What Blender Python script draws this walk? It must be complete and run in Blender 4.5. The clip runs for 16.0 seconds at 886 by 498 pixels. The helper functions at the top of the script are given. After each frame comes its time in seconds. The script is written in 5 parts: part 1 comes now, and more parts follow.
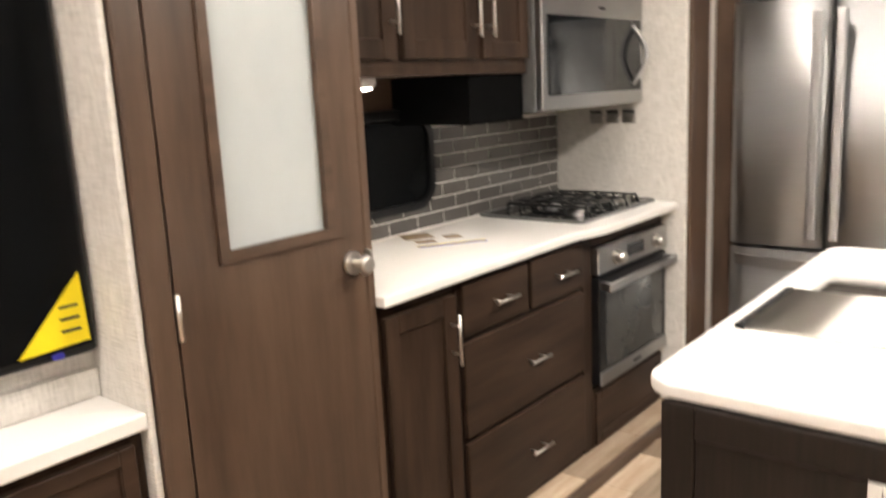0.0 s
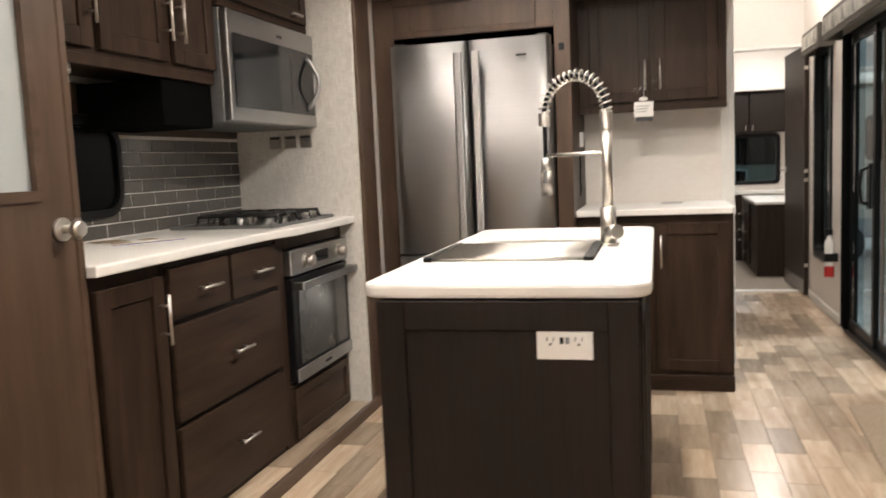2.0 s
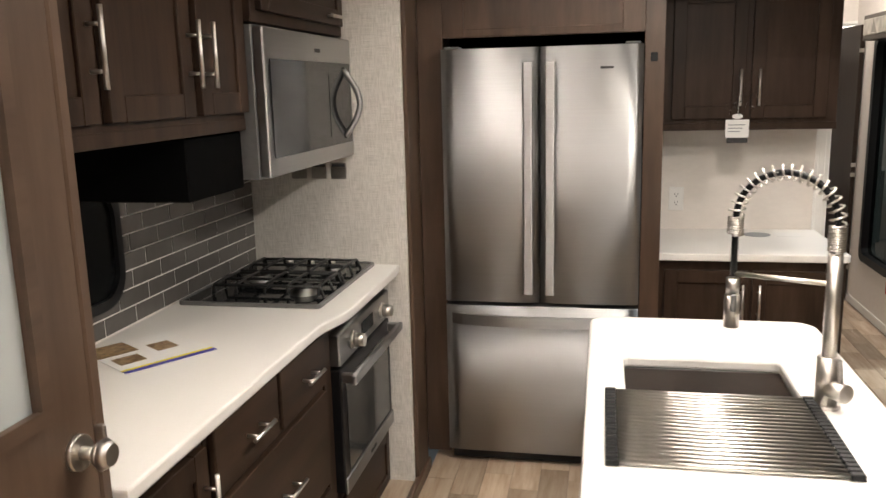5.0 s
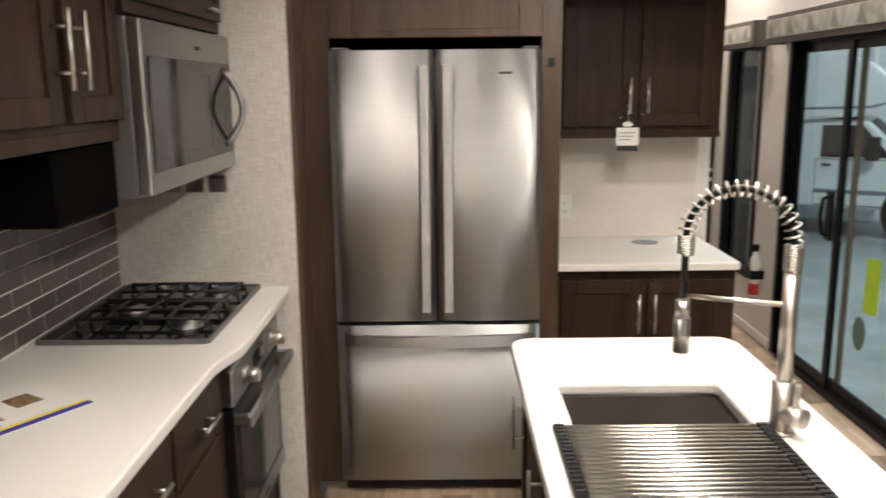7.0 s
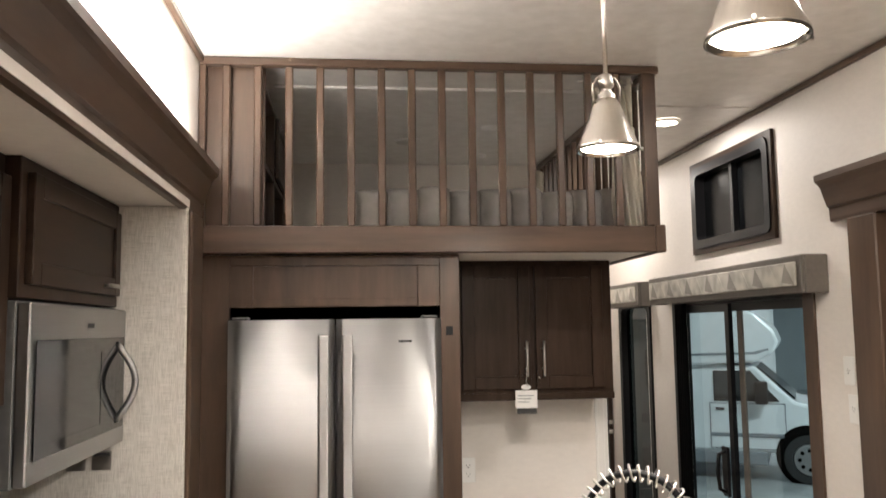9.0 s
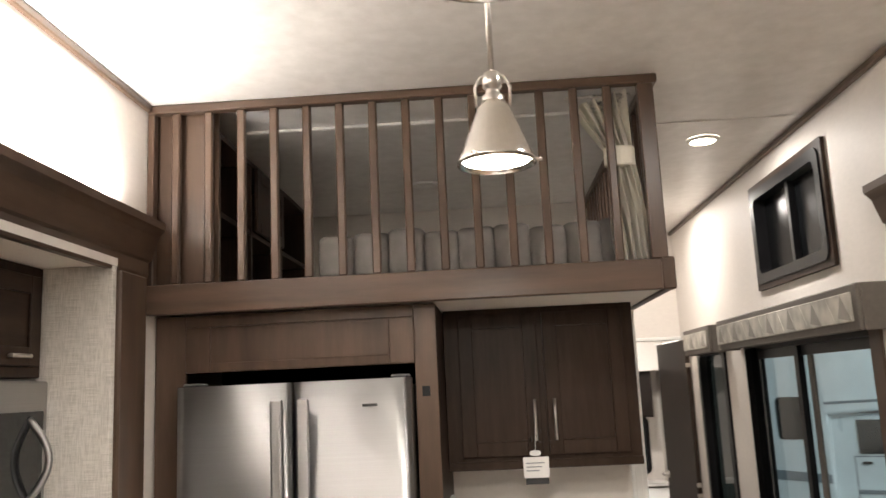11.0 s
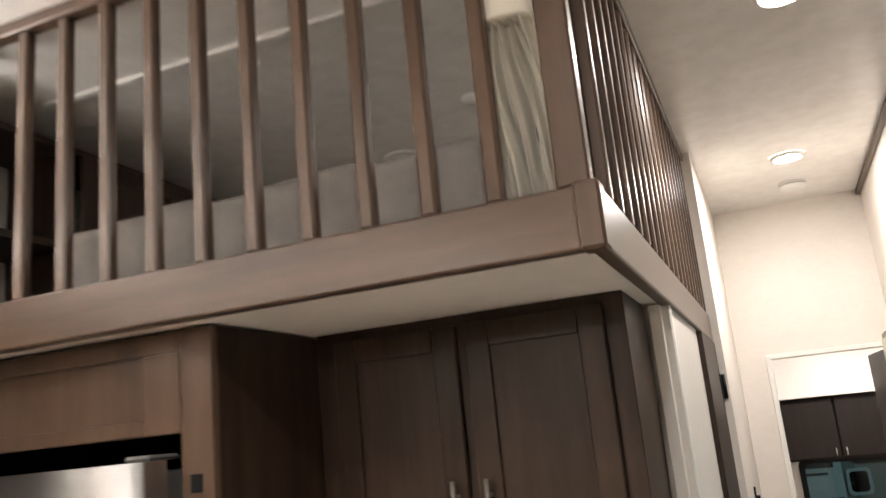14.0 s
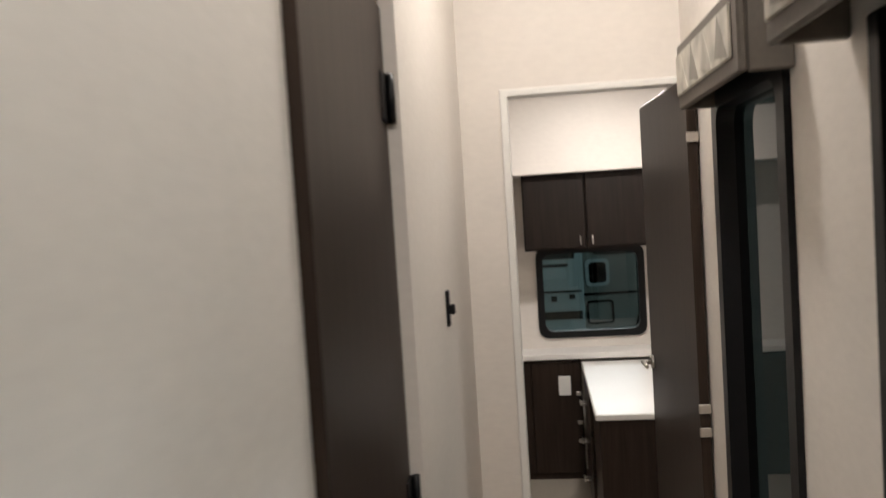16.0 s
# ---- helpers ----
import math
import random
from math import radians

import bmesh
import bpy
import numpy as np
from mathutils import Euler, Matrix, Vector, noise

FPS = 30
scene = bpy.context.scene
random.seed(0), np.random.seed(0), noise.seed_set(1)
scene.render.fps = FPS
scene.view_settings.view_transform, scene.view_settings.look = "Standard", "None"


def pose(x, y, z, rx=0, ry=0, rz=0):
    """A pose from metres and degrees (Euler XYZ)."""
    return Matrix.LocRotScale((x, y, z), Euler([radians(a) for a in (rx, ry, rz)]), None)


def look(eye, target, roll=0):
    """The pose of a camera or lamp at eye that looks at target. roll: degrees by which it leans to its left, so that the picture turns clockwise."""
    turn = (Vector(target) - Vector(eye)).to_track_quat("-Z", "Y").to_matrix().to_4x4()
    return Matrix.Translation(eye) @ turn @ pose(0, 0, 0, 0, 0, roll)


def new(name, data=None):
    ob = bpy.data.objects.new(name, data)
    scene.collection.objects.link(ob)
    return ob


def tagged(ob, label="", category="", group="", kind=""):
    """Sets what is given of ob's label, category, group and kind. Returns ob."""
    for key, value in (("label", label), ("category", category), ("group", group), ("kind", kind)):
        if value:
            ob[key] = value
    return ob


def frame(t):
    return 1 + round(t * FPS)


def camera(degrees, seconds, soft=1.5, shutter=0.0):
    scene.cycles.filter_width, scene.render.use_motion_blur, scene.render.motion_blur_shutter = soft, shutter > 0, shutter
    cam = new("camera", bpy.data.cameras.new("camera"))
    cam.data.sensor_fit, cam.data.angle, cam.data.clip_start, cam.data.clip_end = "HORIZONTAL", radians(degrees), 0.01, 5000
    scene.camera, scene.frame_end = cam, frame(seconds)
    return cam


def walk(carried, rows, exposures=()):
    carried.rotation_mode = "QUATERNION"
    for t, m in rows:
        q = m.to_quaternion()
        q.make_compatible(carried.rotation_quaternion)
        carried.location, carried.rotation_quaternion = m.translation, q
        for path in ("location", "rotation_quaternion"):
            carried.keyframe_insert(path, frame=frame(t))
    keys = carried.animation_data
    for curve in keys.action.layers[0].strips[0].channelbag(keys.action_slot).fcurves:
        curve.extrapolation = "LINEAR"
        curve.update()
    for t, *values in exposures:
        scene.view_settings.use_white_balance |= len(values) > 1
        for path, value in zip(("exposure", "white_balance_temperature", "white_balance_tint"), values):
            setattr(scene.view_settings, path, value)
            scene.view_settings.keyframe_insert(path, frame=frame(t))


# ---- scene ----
cam = camera(57.2, 16.0, shutter=0.5)
PATH = [
    (0, (1.389, 0.561, 1.483), (0.149, 2.08, 1.09), -2.8),
    (0.5, (1.267, 0.502, 1.252), (0.301, 2.21, 0.865), -4.1),
    (1, (1.328, 0.381, 1.134), (0.6, 2.229, 0.903), -1.8),
    (1.5, (1.343, 0.239, 1.18), (0.665, 2.1, 0.907), -3.8),
    (2, (1.393, 0.237, 1.178), (0.882, 2.159, 0.97), -2.5),
    (2.5, (1.411, 0.227, 1.184), (0.941, 2.165, 1.026), -1.1),
    (3, (1.34, 0.39, 1.189), (0.859, 2.322, 0.996), -0.1),
    (3.5, (1.24, 0.56, 1.423), (0.758, 2.467, 1.058), -0.5),
    (4, (1.077, 0.675, 1.585), (0.63, 2.585, 1.196), -0.8),
    (6.5, (0.549, 1.083, 1.634), (0.374, 3.035, 1.235), -1.1),
    (7, (0.557, 1.092, 1.634), (0.546, 3.053, 1.241), -0.6),
    (7.5, (0.576, 1.09, 1.655), (0.752, 3.045, 1.278), -0.4),
    (8, (0.613, 1.051, 1.672), (0.826, 3.021, 1.401), -0.7),
    (8.5, (0.598, 1.042, 1.693), (0.826, 3.029, 1.696), -0.8),
    (9, (0.578, 1.077, 1.727), (0.801, 3.054, 1.921), -0.8),
    (11.5, (1.466, 1.65, 1.727), (1.133, 3.59, 2.08), -2.0),
    (12, (1.739, 1.916, 1.739), (1.149, 3.794, 2.094), -1.0),
    (12.5, (1.869, 2.14, 1.75), (1.197, 3.991, 2.103), -3.7),
    (13, (1.868, 2.427, 1.756), (1.183, 4.27, 2.122), -6.2),
    (13.5, (1.921, 2.679, 1.768), (1.232, 4.507, 2.195), -5.8),
    (14, (2.017, 2.95, 1.756), (1.312, 4.766, 2.208), -5.6),
    (14.5, (1.977, 3.331, 1.699), (1.433, 5.23, 2.012), -5.0),
    (15, (1.989, 3.767, 1.666), (1.696, 5.734, 1.875), -5.2),
    (15.5, (2.065, 4.234, 1.655), (1.763, 6.21, 1.703), -4.5),
    (16, (2.084, 4.73, 1.641), (1.842, 6.713, 1.539), -3.6),
]
EXPOSURES = [(0, 1.2), (0.5, 0.88), (1.5, 0.76), (4, 0.60), (7.5, 0.46), (9, 0.58), (11.5, 0.52), (12.5, 0.58), (13.5, 0.80), (14.0, 0.80), (15.0, 0.60), (15.5, 0.60), (16, 0.42)]
walk(cam, [(t, look(eye, target, roll)) for t, eye, target, roll in PATH], EXPOSURES)

# ---------------------------------------------------------------- world and lights
world = bpy.data.worlds.new("world")
scene.world = world
world.use_nodes = True
world.node_tree.nodes["Background"].inputs[0].default_value = (0.75, 0.85, 1.0, 1)
world.node_tree.nodes["Background"].inputs[1].default_value = 0.04


def lamp(name, kind, m, watts, colour, size=0.1, size_y=None):
    data = bpy.data.lights.new(name, kind)
    data.energy, data.color = watts, colour
    if kind == "AREA":
        data.size = size
        data.shape = "DISK"
        if size_y:
            data.shape, data.size_y = "RECTANGLE", size_y
    else:
        data.shadow_soft_size = size
    ob = new(name, data)
    ob.matrix_world = m
    return ob


WARM = (1.0, 0.925, 0.83)
SOFT = (1.0, 0.935, 0.88)
CAN_W, PEND_W, STRIP_W, PUCK_W, HALL_W = 10.0, 9.5, 60.0, 1.5, 1500.0
CEIL = 2.775
# first two are the hall lights; the other four are added, unseen, for brightness
CANS = [(2.19, 5.03), (2.21, 6.55), (1.95, 3.0), (0.75, 0.5), (1.95, -1.3), (0.75, -1.5)]
for cx, cy in CANS:
    lamp("can_lamp", "AREA", pose(cx, cy, CEIL - 0.02), CAN_W if cy < 4 else 0.8 * CAN_W, SOFT, 0.11)
PENDANTS = [(1.205, 2.24), (1.22, 3.03)]
for px, py in PENDANTS:
    lamp("pendant_lamp", "AREA", pose(px, py, 2.162), PEND_W, WARM, 0.12)
lamp("cornice_lamp", "AREA", pose(0.045, 1.6, 2.36, 180, 0, 0), STRIP_W, SOFT, 0.03, 4.6)
lamp("puck_lamp", "AREA", pose(-0.33, 2.30, 1.485), PUCK_W, SOFT, 0.08)
lamp("bedroom_lamp", "AREA", pose(2.4, 8.5, 2.3), 14, SOFT, 0.15)
for hx, hy in [(9, 7), (16, 14), (2, 22)]:
    lamp("showroom_lamp", "AREA", pose(hx, hy, 6.3), HALL_W / 3, (0.86, 0.96, 1.0), 5.0, 1.2)


# ---------------------------------------------------------------- materials
def mat(name, base, rough=0.5, metal=0.0, var=0.0, scale=(8, 8, 8), bump=0.0, bump_scale=200.0, detail=4.0,
        base2=None, emit=None, strength=0.0, coat=0.0, rand=0.0, aniso=0.0, rvar=0.0, spec=None):
    m = bpy.data.materials.new(name)
    m.use_nodes = True
    nt = m.node_tree
    b = nt.nodes["Principled BSDF"]
    b.inputs["Roughness"].default_value = rough
    b.inputs["Metallic"].default_value = metal
    b.inputs["Coat Weight"].default_value = coat
    b.inputs["Anisotropic"].default_value = aniso
    b.inputs["Anisotropic Rotation"].default_value = 0.25 if aniso else 0.0
    if spec is not None:
        b.inputs["Specular IOR Level"].default_value = spec
    b.inputs["Base Color"].default_value = (*base, 1)
    if emit:
        b.inputs["Emission Color"].default_value = (*emit, 1)
        b.inputs["Emission Strength"].default_value = strength
    geo = nt.nodes.new("ShaderNodeNewGeometry")
    if base2 or var or rand:
        mp = nt.nodes.new("ShaderNodeMapping")
        mp.inputs["Scale"].default_value = scale
        nt.links.new(geo.outputs["Position"], mp.inputs["Vector"])
        src = mp.outputs["Vector"]
        if rand:
            info = nt.nodes.new("ShaderNodeObjectInfo")
            add = nt.nodes.new("ShaderNodeVectorMath")
            mul = nt.nodes.new("ShaderNodeMath")
            mul.operation = "MULTIPLY"
            mul.inputs[1].default_value = 37.0
            nt.links.new(info.outputs["Random"], mul.inputs[0])
            nt.links.new(src, add.inputs[0])
            nt.links.new(mul.outputs[0], add.inputs[1])
            src = add.outputs[0]
        n = nt.nodes.new("ShaderNodeTexNoise")
        n.inputs["Scale"].default_value = 1.0
        n.inputs["Detail"].default_value = detail
        n.inputs["Roughness"].default_value = 0.62
        nt.links.new(src, n.inputs["Vector"])
        ramp = nt.nodes.new("ShaderNodeValToRGB")
        lo = base if base2 is None else base
        hi = base2 if base2 else tuple(min(1, c * (1 + var)) for c in base)
        if base2 is None:
            lo = tuple(c * (1 - var) for c in base)
        ramp.color_ramp.elements[0].position, ramp.color_ramp.elements[1].position = 0.3, 0.7
        ramp.color_ramp.elements[0].color, ramp.color_ramp.elements[1].color = (*lo, 1), (*hi, 1)
        nt.links.new(n.outputs["Fac"], ramp.inputs["Fac"])
        out = ramp.outputs["Color"]
        # broad, slow variation
        n2 = nt.nodes.new("ShaderNodeTexNoise")
        n2.inputs["Scale"].default_value = 1.7
        nt.links.new(geo.outputs["Position"], n2.inputs["Vector"])
        hs = nt.nodes.new("ShaderNodeHueSaturation")
        mr = nt.nodes.new("ShaderNodeMapRange")
        mr.inputs["To Min"].default_value, mr.inputs["To Max"].default_value = 0.88, 1.12
        nt.links.new(n2.outputs["Fac"], mr.inputs["Value"])
        val = mr.outputs["Result"]
        if rand:
            mr2 = nt.nodes.new("ShaderNodeMapRange")
            mr2.inputs["To Min"].default_value, mr2.inputs["To Max"].default_value = 1 - rand, 1 + rand
            nt.links.new(info.outputs["Random"], mr2.inputs["Value"])
            mm = nt.nodes.new("ShaderNodeMath")
            mm.operation = "MULTIPLY"
            nt.links.new(val, mm.inputs[0])
            nt.links.new(mr2.outputs["Result"], mm.inputs[1])
            val = mm.outputs[0]
        nt.links.new(val, hs.inputs["Value"])
        nt.links.new(out, hs.inputs["Color"])
        nt.links.new(hs.outputs["Color"], b.inputs["Base Color"])
        if rvar:
            mr3 = nt.nodes.new("ShaderNodeMapRange")
            mr3.inputs["To Min"].default_value, mr3.inputs["To Max"].default_value = rough - rvar, rough + rvar
            nt.links.new(n.outputs["Fac"], mr3.inputs["Value"])
            nt.links.new(mr3.outputs["Result"], b.inputs["Roughness"])
        if bump:
            nb = nt.nodes.new("ShaderNodeTexNoise")
            nb.inputs["Scale"].default_value = bump_scale
            if max(scale) / min(scale) > 3:
                nb.inputs["Scale"].default_value = 2.5
                nt.links.new(mp.outputs["Vector"], nb.inputs["Vector"])
            else:
                nt.links.new(geo.outputs["Position"], nb.inputs["Vector"])
            bp = nt.nodes.new("ShaderNodeBump")
            bp.inputs["Strength"].default_value = bump
            bp.inputs["Distance"].default_value = 0.002
            nt.links.new(nb.outputs["Fac"], bp.inputs["Height"])
            nt.links.new(bp.outputs["Normal"], b.inputs["Normal"])
    return m


def linen_mat(name, light, dark):
    """Woven wall covering: threads across and down."""
    m = bpy.data.materials.new(name)
    m.use_nodes = True
    nt = m.node_tree
    b = nt.nodes["Principled BSDF"]
    b.inputs["Roughness"].default_value = 0.75
    geo = nt.nodes.new("ShaderNodeNewGeometry")
    outs = []
    for sc in ((16, 16, 460), (330, 330, 26)):
        mp = nt.nodes.new("ShaderNodeMapping")
        mp.inputs["Scale"].default_value = sc
        n = nt.nodes.new("ShaderNodeTexNoise")
        n.inputs["Scale"].default_value = 1.0
        n.inputs["Detail"].default_value = 3
        nt.links.new(geo.outputs["Position"], mp.inputs["Vector"])
        nt.links.new(mp.outputs["Vector"], n.inputs["Vector"])
        outs.append(n.outputs["Fac"])
    add = nt.nodes.new("ShaderNodeMath")
    add.operation = "ADD"
    nt.links.new(outs[0], add.inputs[0])
    nt.links.new(outs[1], add.inputs[1])
    ramp = nt.nodes.new("ShaderNodeValToRGB")
    half = nt.nodes.new("ShaderNodeMath")
    half.operation = "MULTIPLY"
    half.inputs[1].default_value = 0.5
    nt.links.new(add.outputs[0], half.inputs[0])
    nt.links.new(half.outputs[0], ramp.inputs["Fac"])
    ramp.color_ramp.elements[0].position, ramp.color_ramp.elements[1].position = 0.38, 0.58
    ramp.color_ramp.elements[0].color, ramp.color_ramp.elements[1].color = (*dark, 1), (*light, 1)
    nt.links.new(ramp.outputs["Color"], b.inputs["Base Color"])
    bp = nt.nodes.new("ShaderNodeBump")
    bp.inputs["Strength"].default_value = 0.25
    bp.inputs["Distance"].default_value = 0.001
    nt.links.new(half.outputs[0], bp.inputs["Height"])
    nt.links.new(bp.outputs["Normal"], b.inputs["Normal"])
    return m


def glass_mat(name, tint, rough=0.0, mix=0.0):
    m = bpy.data.materials.new(name)
    m.use_nodes = True
    nt = m.node_tree
    nt.nodes.remove(nt.nodes["Principled BSDF"])
    out = nt.nodes["Material Output"]
    tr = nt.nodes.new("ShaderNodeBsdfTransparent")
    tr.inputs[0].default_value = (*tint, 1)
    gl = nt.nodes.new("ShaderNodeBsdfGlossy")
    gl.inputs["Roughness"].default_value = rough
    fr = nt.nodes.new("ShaderNodeFresnel")
    fr.inputs[0].default_value = 1.5
    mx = nt.nodes.new("ShaderNodeMixShader")
    nt.links.new(fr.outputs[0], mx.inputs[0])
    nt.links.new(tr.outputs[0], mx.inputs[1])
    nt.links.new(gl.outputs[0], mx.inputs[2])
    nt.links.new(mx.outputs[0], out.inputs[0])
    return m


WOOD = mat("stained_wood", (0.019, 0.0112, 0.0073), 0.42, scale=(17, 17, 2.0), base2=(0.052, 0.0312, 0.0205), detail=7, bump=0.12, rvar=0.06, spec=0.16)
WOODH = mat("stained_wood_across", (0.019, 0.0112, 0.0073), 0.42, scale=(2.0, 2.0, 17), base2=(0.052, 0.0312, 0.0205), detail=7, bump=0.12, rvar=0.06, spec=0.16)
MAPLE = mat("stained_maple", (0.053, 0.0325, 0.022), 0.34, scale=(12, 12, 1.5), base2=(0.106, 0.067, 0.045), detail=7, bump=0.08, rvar=0.06, spec=0.36)
MAPLEH = mat("stained_maple_across", (0.053, 0.0325, 0.022), 0.34, scale=(1.5, 2.5, 14), base2=(0.106, 0.067, 0.045), detail=7, bump=0.08, rvar=0.06, spec=0.36)
ESPRESSO = mat("espresso_laminate", (0.022, 0.0148, 0.0112), 0.42, scale=(60, 60, 3), base2=(0.040, 0.027, 0.0205), bump=0.1, spec=0.16)
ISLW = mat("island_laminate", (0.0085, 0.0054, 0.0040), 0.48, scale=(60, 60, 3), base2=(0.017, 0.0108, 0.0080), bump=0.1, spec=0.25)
PENDM = mat("polished_nickel", (0.70, 0.67, 0.62), 0.14, 1.0, var=0.03, scale=(100, 100, 100))
RODM = mat("satin_steel_rod", (0.72, 0.69, 0.65), 0.30, 1.0, var=0.03, scale=(100, 100, 100))
QUARTZ = mat("white_solid_surface", (0.80, 0.78, 0.75), 0.28, var=0.03, scale=(300, 300, 300))
WALL = mat("white_wall_panel", (0.74, 0.695, 0.645), 0.55, var=0.03, scale=(25, 25, 60), bump=0.08, bump_scale=300)
CEILM = mat("mottled_ceiling", (0.70, 0.68, 0.65), 0.34, base2=(0.82, 0.80, 0.775), scale=(14, 14, 14), detail=6, bump=0.15, bump_scale=60)
WHITE = mat("white_plastic", (0.80, 0.79, 0.76), 0.4, var=0.02, scale=(50, 50, 50))
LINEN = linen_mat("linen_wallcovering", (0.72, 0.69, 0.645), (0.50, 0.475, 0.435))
STEEL = mat("brushed_steel", (0.41, 0.41, 0.41), 0.42, 1.0, var=0.05, scale=(3, 3, 900), aniso=0.90)
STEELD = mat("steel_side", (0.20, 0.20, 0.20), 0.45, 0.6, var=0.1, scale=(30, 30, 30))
NICKEL = mat("satin_nickel", (0.64, 0.61, 0.57), 0.33, 1.0, var=0.03, scale=(200, 200, 200))
BLACK = mat("black_plastic", (0.006, 0.006, 0.0068), 0.38, var=0.2, scale=(40, 40, 40), spec=0.25)
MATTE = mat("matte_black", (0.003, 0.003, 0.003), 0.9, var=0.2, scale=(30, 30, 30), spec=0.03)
IRON = mat("cast_iron", (0.012, 0.012, 0.012), 0.5, var=0.3, scale=(200, 200, 200), bump=0.2)
BGLASS = mat("black_glass", (0.010, 0.011, 0.012), 0.06, var=0.1, scale=(3, 3, 3))
OVENG = mat("oven_glass", (0.05, 0.05, 0.048), 0.10, var=0.15, scale=(6, 6, 6))
MWG = mat("microwave_glass", (0.022, 0.0225, 0.0235), 0.10, var=0.08, scale=(6, 6, 6))
FROST = mat("frosted_glass", (0.42, 0.45, 0.45), 0.32, var=0.04, scale=(5, 5, 2))
TILE = mat("grey_glass_tile", (0.105, 0.098, 0.092), 0.22, var=0.06, scale=(20, 20, 20), rand=0.10)
GROUT = mat("pale_grout", (0.74, 0.71, 0.67), 0.8, var=0.1, scale=(80, 80, 80))
FLOORM = mat("vinyl_plank", (0.33, 0.235, 0.160), 0.24, base2=(0.50, 0.395, 0.295), scale=(26, 3.0, 10), detail=6, rand=0.36, bump=0.06, rvar=0.08)
FLOORJ = mat("floor_joint", (0.28, 0.205, 0.145), 0.5, var=0.1, scale=(20, 20, 20))
FABRIC = mat("grey_velvet", (0.14, 0.13, 0.123), 0.85, base2=(0.23, 0.214, 0.202), scale=(7, 7, 7), bump=0.2, bump_scale=400)
CURT = mat("printed_curtain", (0.88, 0.85, 0.74), 0.85, base2=(0.66, 0.625, 0.56), scale=(11, 11, 5), detail=1.5)
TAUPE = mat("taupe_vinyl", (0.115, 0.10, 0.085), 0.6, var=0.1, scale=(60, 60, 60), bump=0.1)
PRINT = mat("geometric_fabric", (0.34, 0.32, 0.28), 0.8, base2=(0.52, 0.49, 0.43), scale=(18, 18, 18), detail=0.5)
CARPET = mat("bedroom_carpet", (0.22, 0.19, 0.16), 0.95, base2=(0.34, 0.30, 0.25), scale=(120, 120, 120), bump=0.5, bump_scale=500)
MATM = mat("tan_doormat", (0.26, 0.20, 0.14), 0.95, base2=(0.40, 0.32, 0.24), scale=(90, 90, 90), bump=0.6, bump_scale=400)
NIGHT = mat("night_glass", (0.004, 0.0045, 0.005), 0.22, var=0.1, scale=(3, 3, 3), spec=0.08)
PRINT2 = mat("geometric_fabric_dark", (0.25, 0.235, 0.205), 0.8, var=0.1, scale=(18, 18, 18))
LIME = mat("lime_sticker", (0.42, 0.62, 0.03), 0.5, var=0.05, scale=(20, 20, 20))
GREYDISC = mat("grey_green_sticker", (0.10, 0.15, 0.12), 0.5, var=0.1, scale=(20, 20, 20))
YELLOW = mat("yellow_card", (0.85, 0.68, 0.01), 0.5, var=0.04, scale=(20, 20, 20))
BLUE = mat("blue_ink", (0.03, 0.03, 0.32), 0.5, var=0.1, scale=(20, 20, 20))
PHOTO = mat("printed_photo", (0.10, 0.045, 0.02), 0.4, base2=(0.42, 0.30, 0.16), scale=(60, 60, 60))
INK = mat("dark_ink", (0.03, 0.03, 0.03), 0.6, var=0.2, scale=(50, 50, 50))
PAPER = mat("white_paper", (0.82, 0.81, 0.79), 0.55, var=0.02, scale=(30, 30, 30))
RED = mat("red_label", (0.45, 0.02, 0.02), 0.4, var=0.1, scale=(30, 30, 30))
CONC = mat("polished_concrete", (0.26, 0.28, 0.28), 0.22, base2=(0.38, 0.40, 0.40), scale=(1.2, 1.2, 1.2), rvar=0.08)
HALLW = mat("showroom_wall", (0.42, 0.47, 0.49), 0.7, var=0.06, scale=(2, 2, 2))
# beige body colour, with the trailer's shade mixed in as a darker tone
BEIGE_SHADED = mat("shaded_beige_gelcoat", (0.36, 0.35, 0.32), 0.3, var=0.04, scale=(2, 2, 2))
GELCOAT = mat("white_gelcoat", (0.72, 0.75, 0.76), 0.25, var=0.04, scale=(2, 2, 2), coat=0.3)
STRIPE = mat("grey_graphic", (0.20, 0.22, 0.24), 0.35, var=0.08, scale=(3, 3, 3))
RUBBER = mat("tyre_rubber", (0.02, 0.02, 0.02), 0.8, var=0.2, scale=(50, 50, 50))
LENSM = mat("lit_lens", (0.9, 0.88, 0.8), 0.4, emit=(1.0, 0.88, 0.72), strength=30.0)
LEDM = mat("lit_led_strip", (0.9, 0.88, 0.8), 0.4, emit=(1.0, 0.9, 0.76), strength=6.0)
TUBEM = mat("lit_tube", (0.9, 0.9, 0.9), 0.4, emit=(0.9, 0.97, 1.0), strength=6.0)
PURPLE = mat("purple_light", (0.5, 0.2, 0.8), 0.4, emit=(0.55, 0.16, 1.0), strength=2.5)
SIGNRED = mat("red_exit_light", (0.8, 0.05, 0.08), 0.4, emit=(1.0, 0.06, 0.10), strength=2.0)
GLASS = glass_mat("clear_glass", (0.84, 0.93, 0.92))
TINT = glass_mat("tinted_glass", (0.045, 0.06, 0.06))
TEAL = glass_mat("teal_glass", (0.13, 0.19, 0.185))
CLEAR = glass_mat("clear_bag", (0.86, 0.86, 0.86), 0.1)


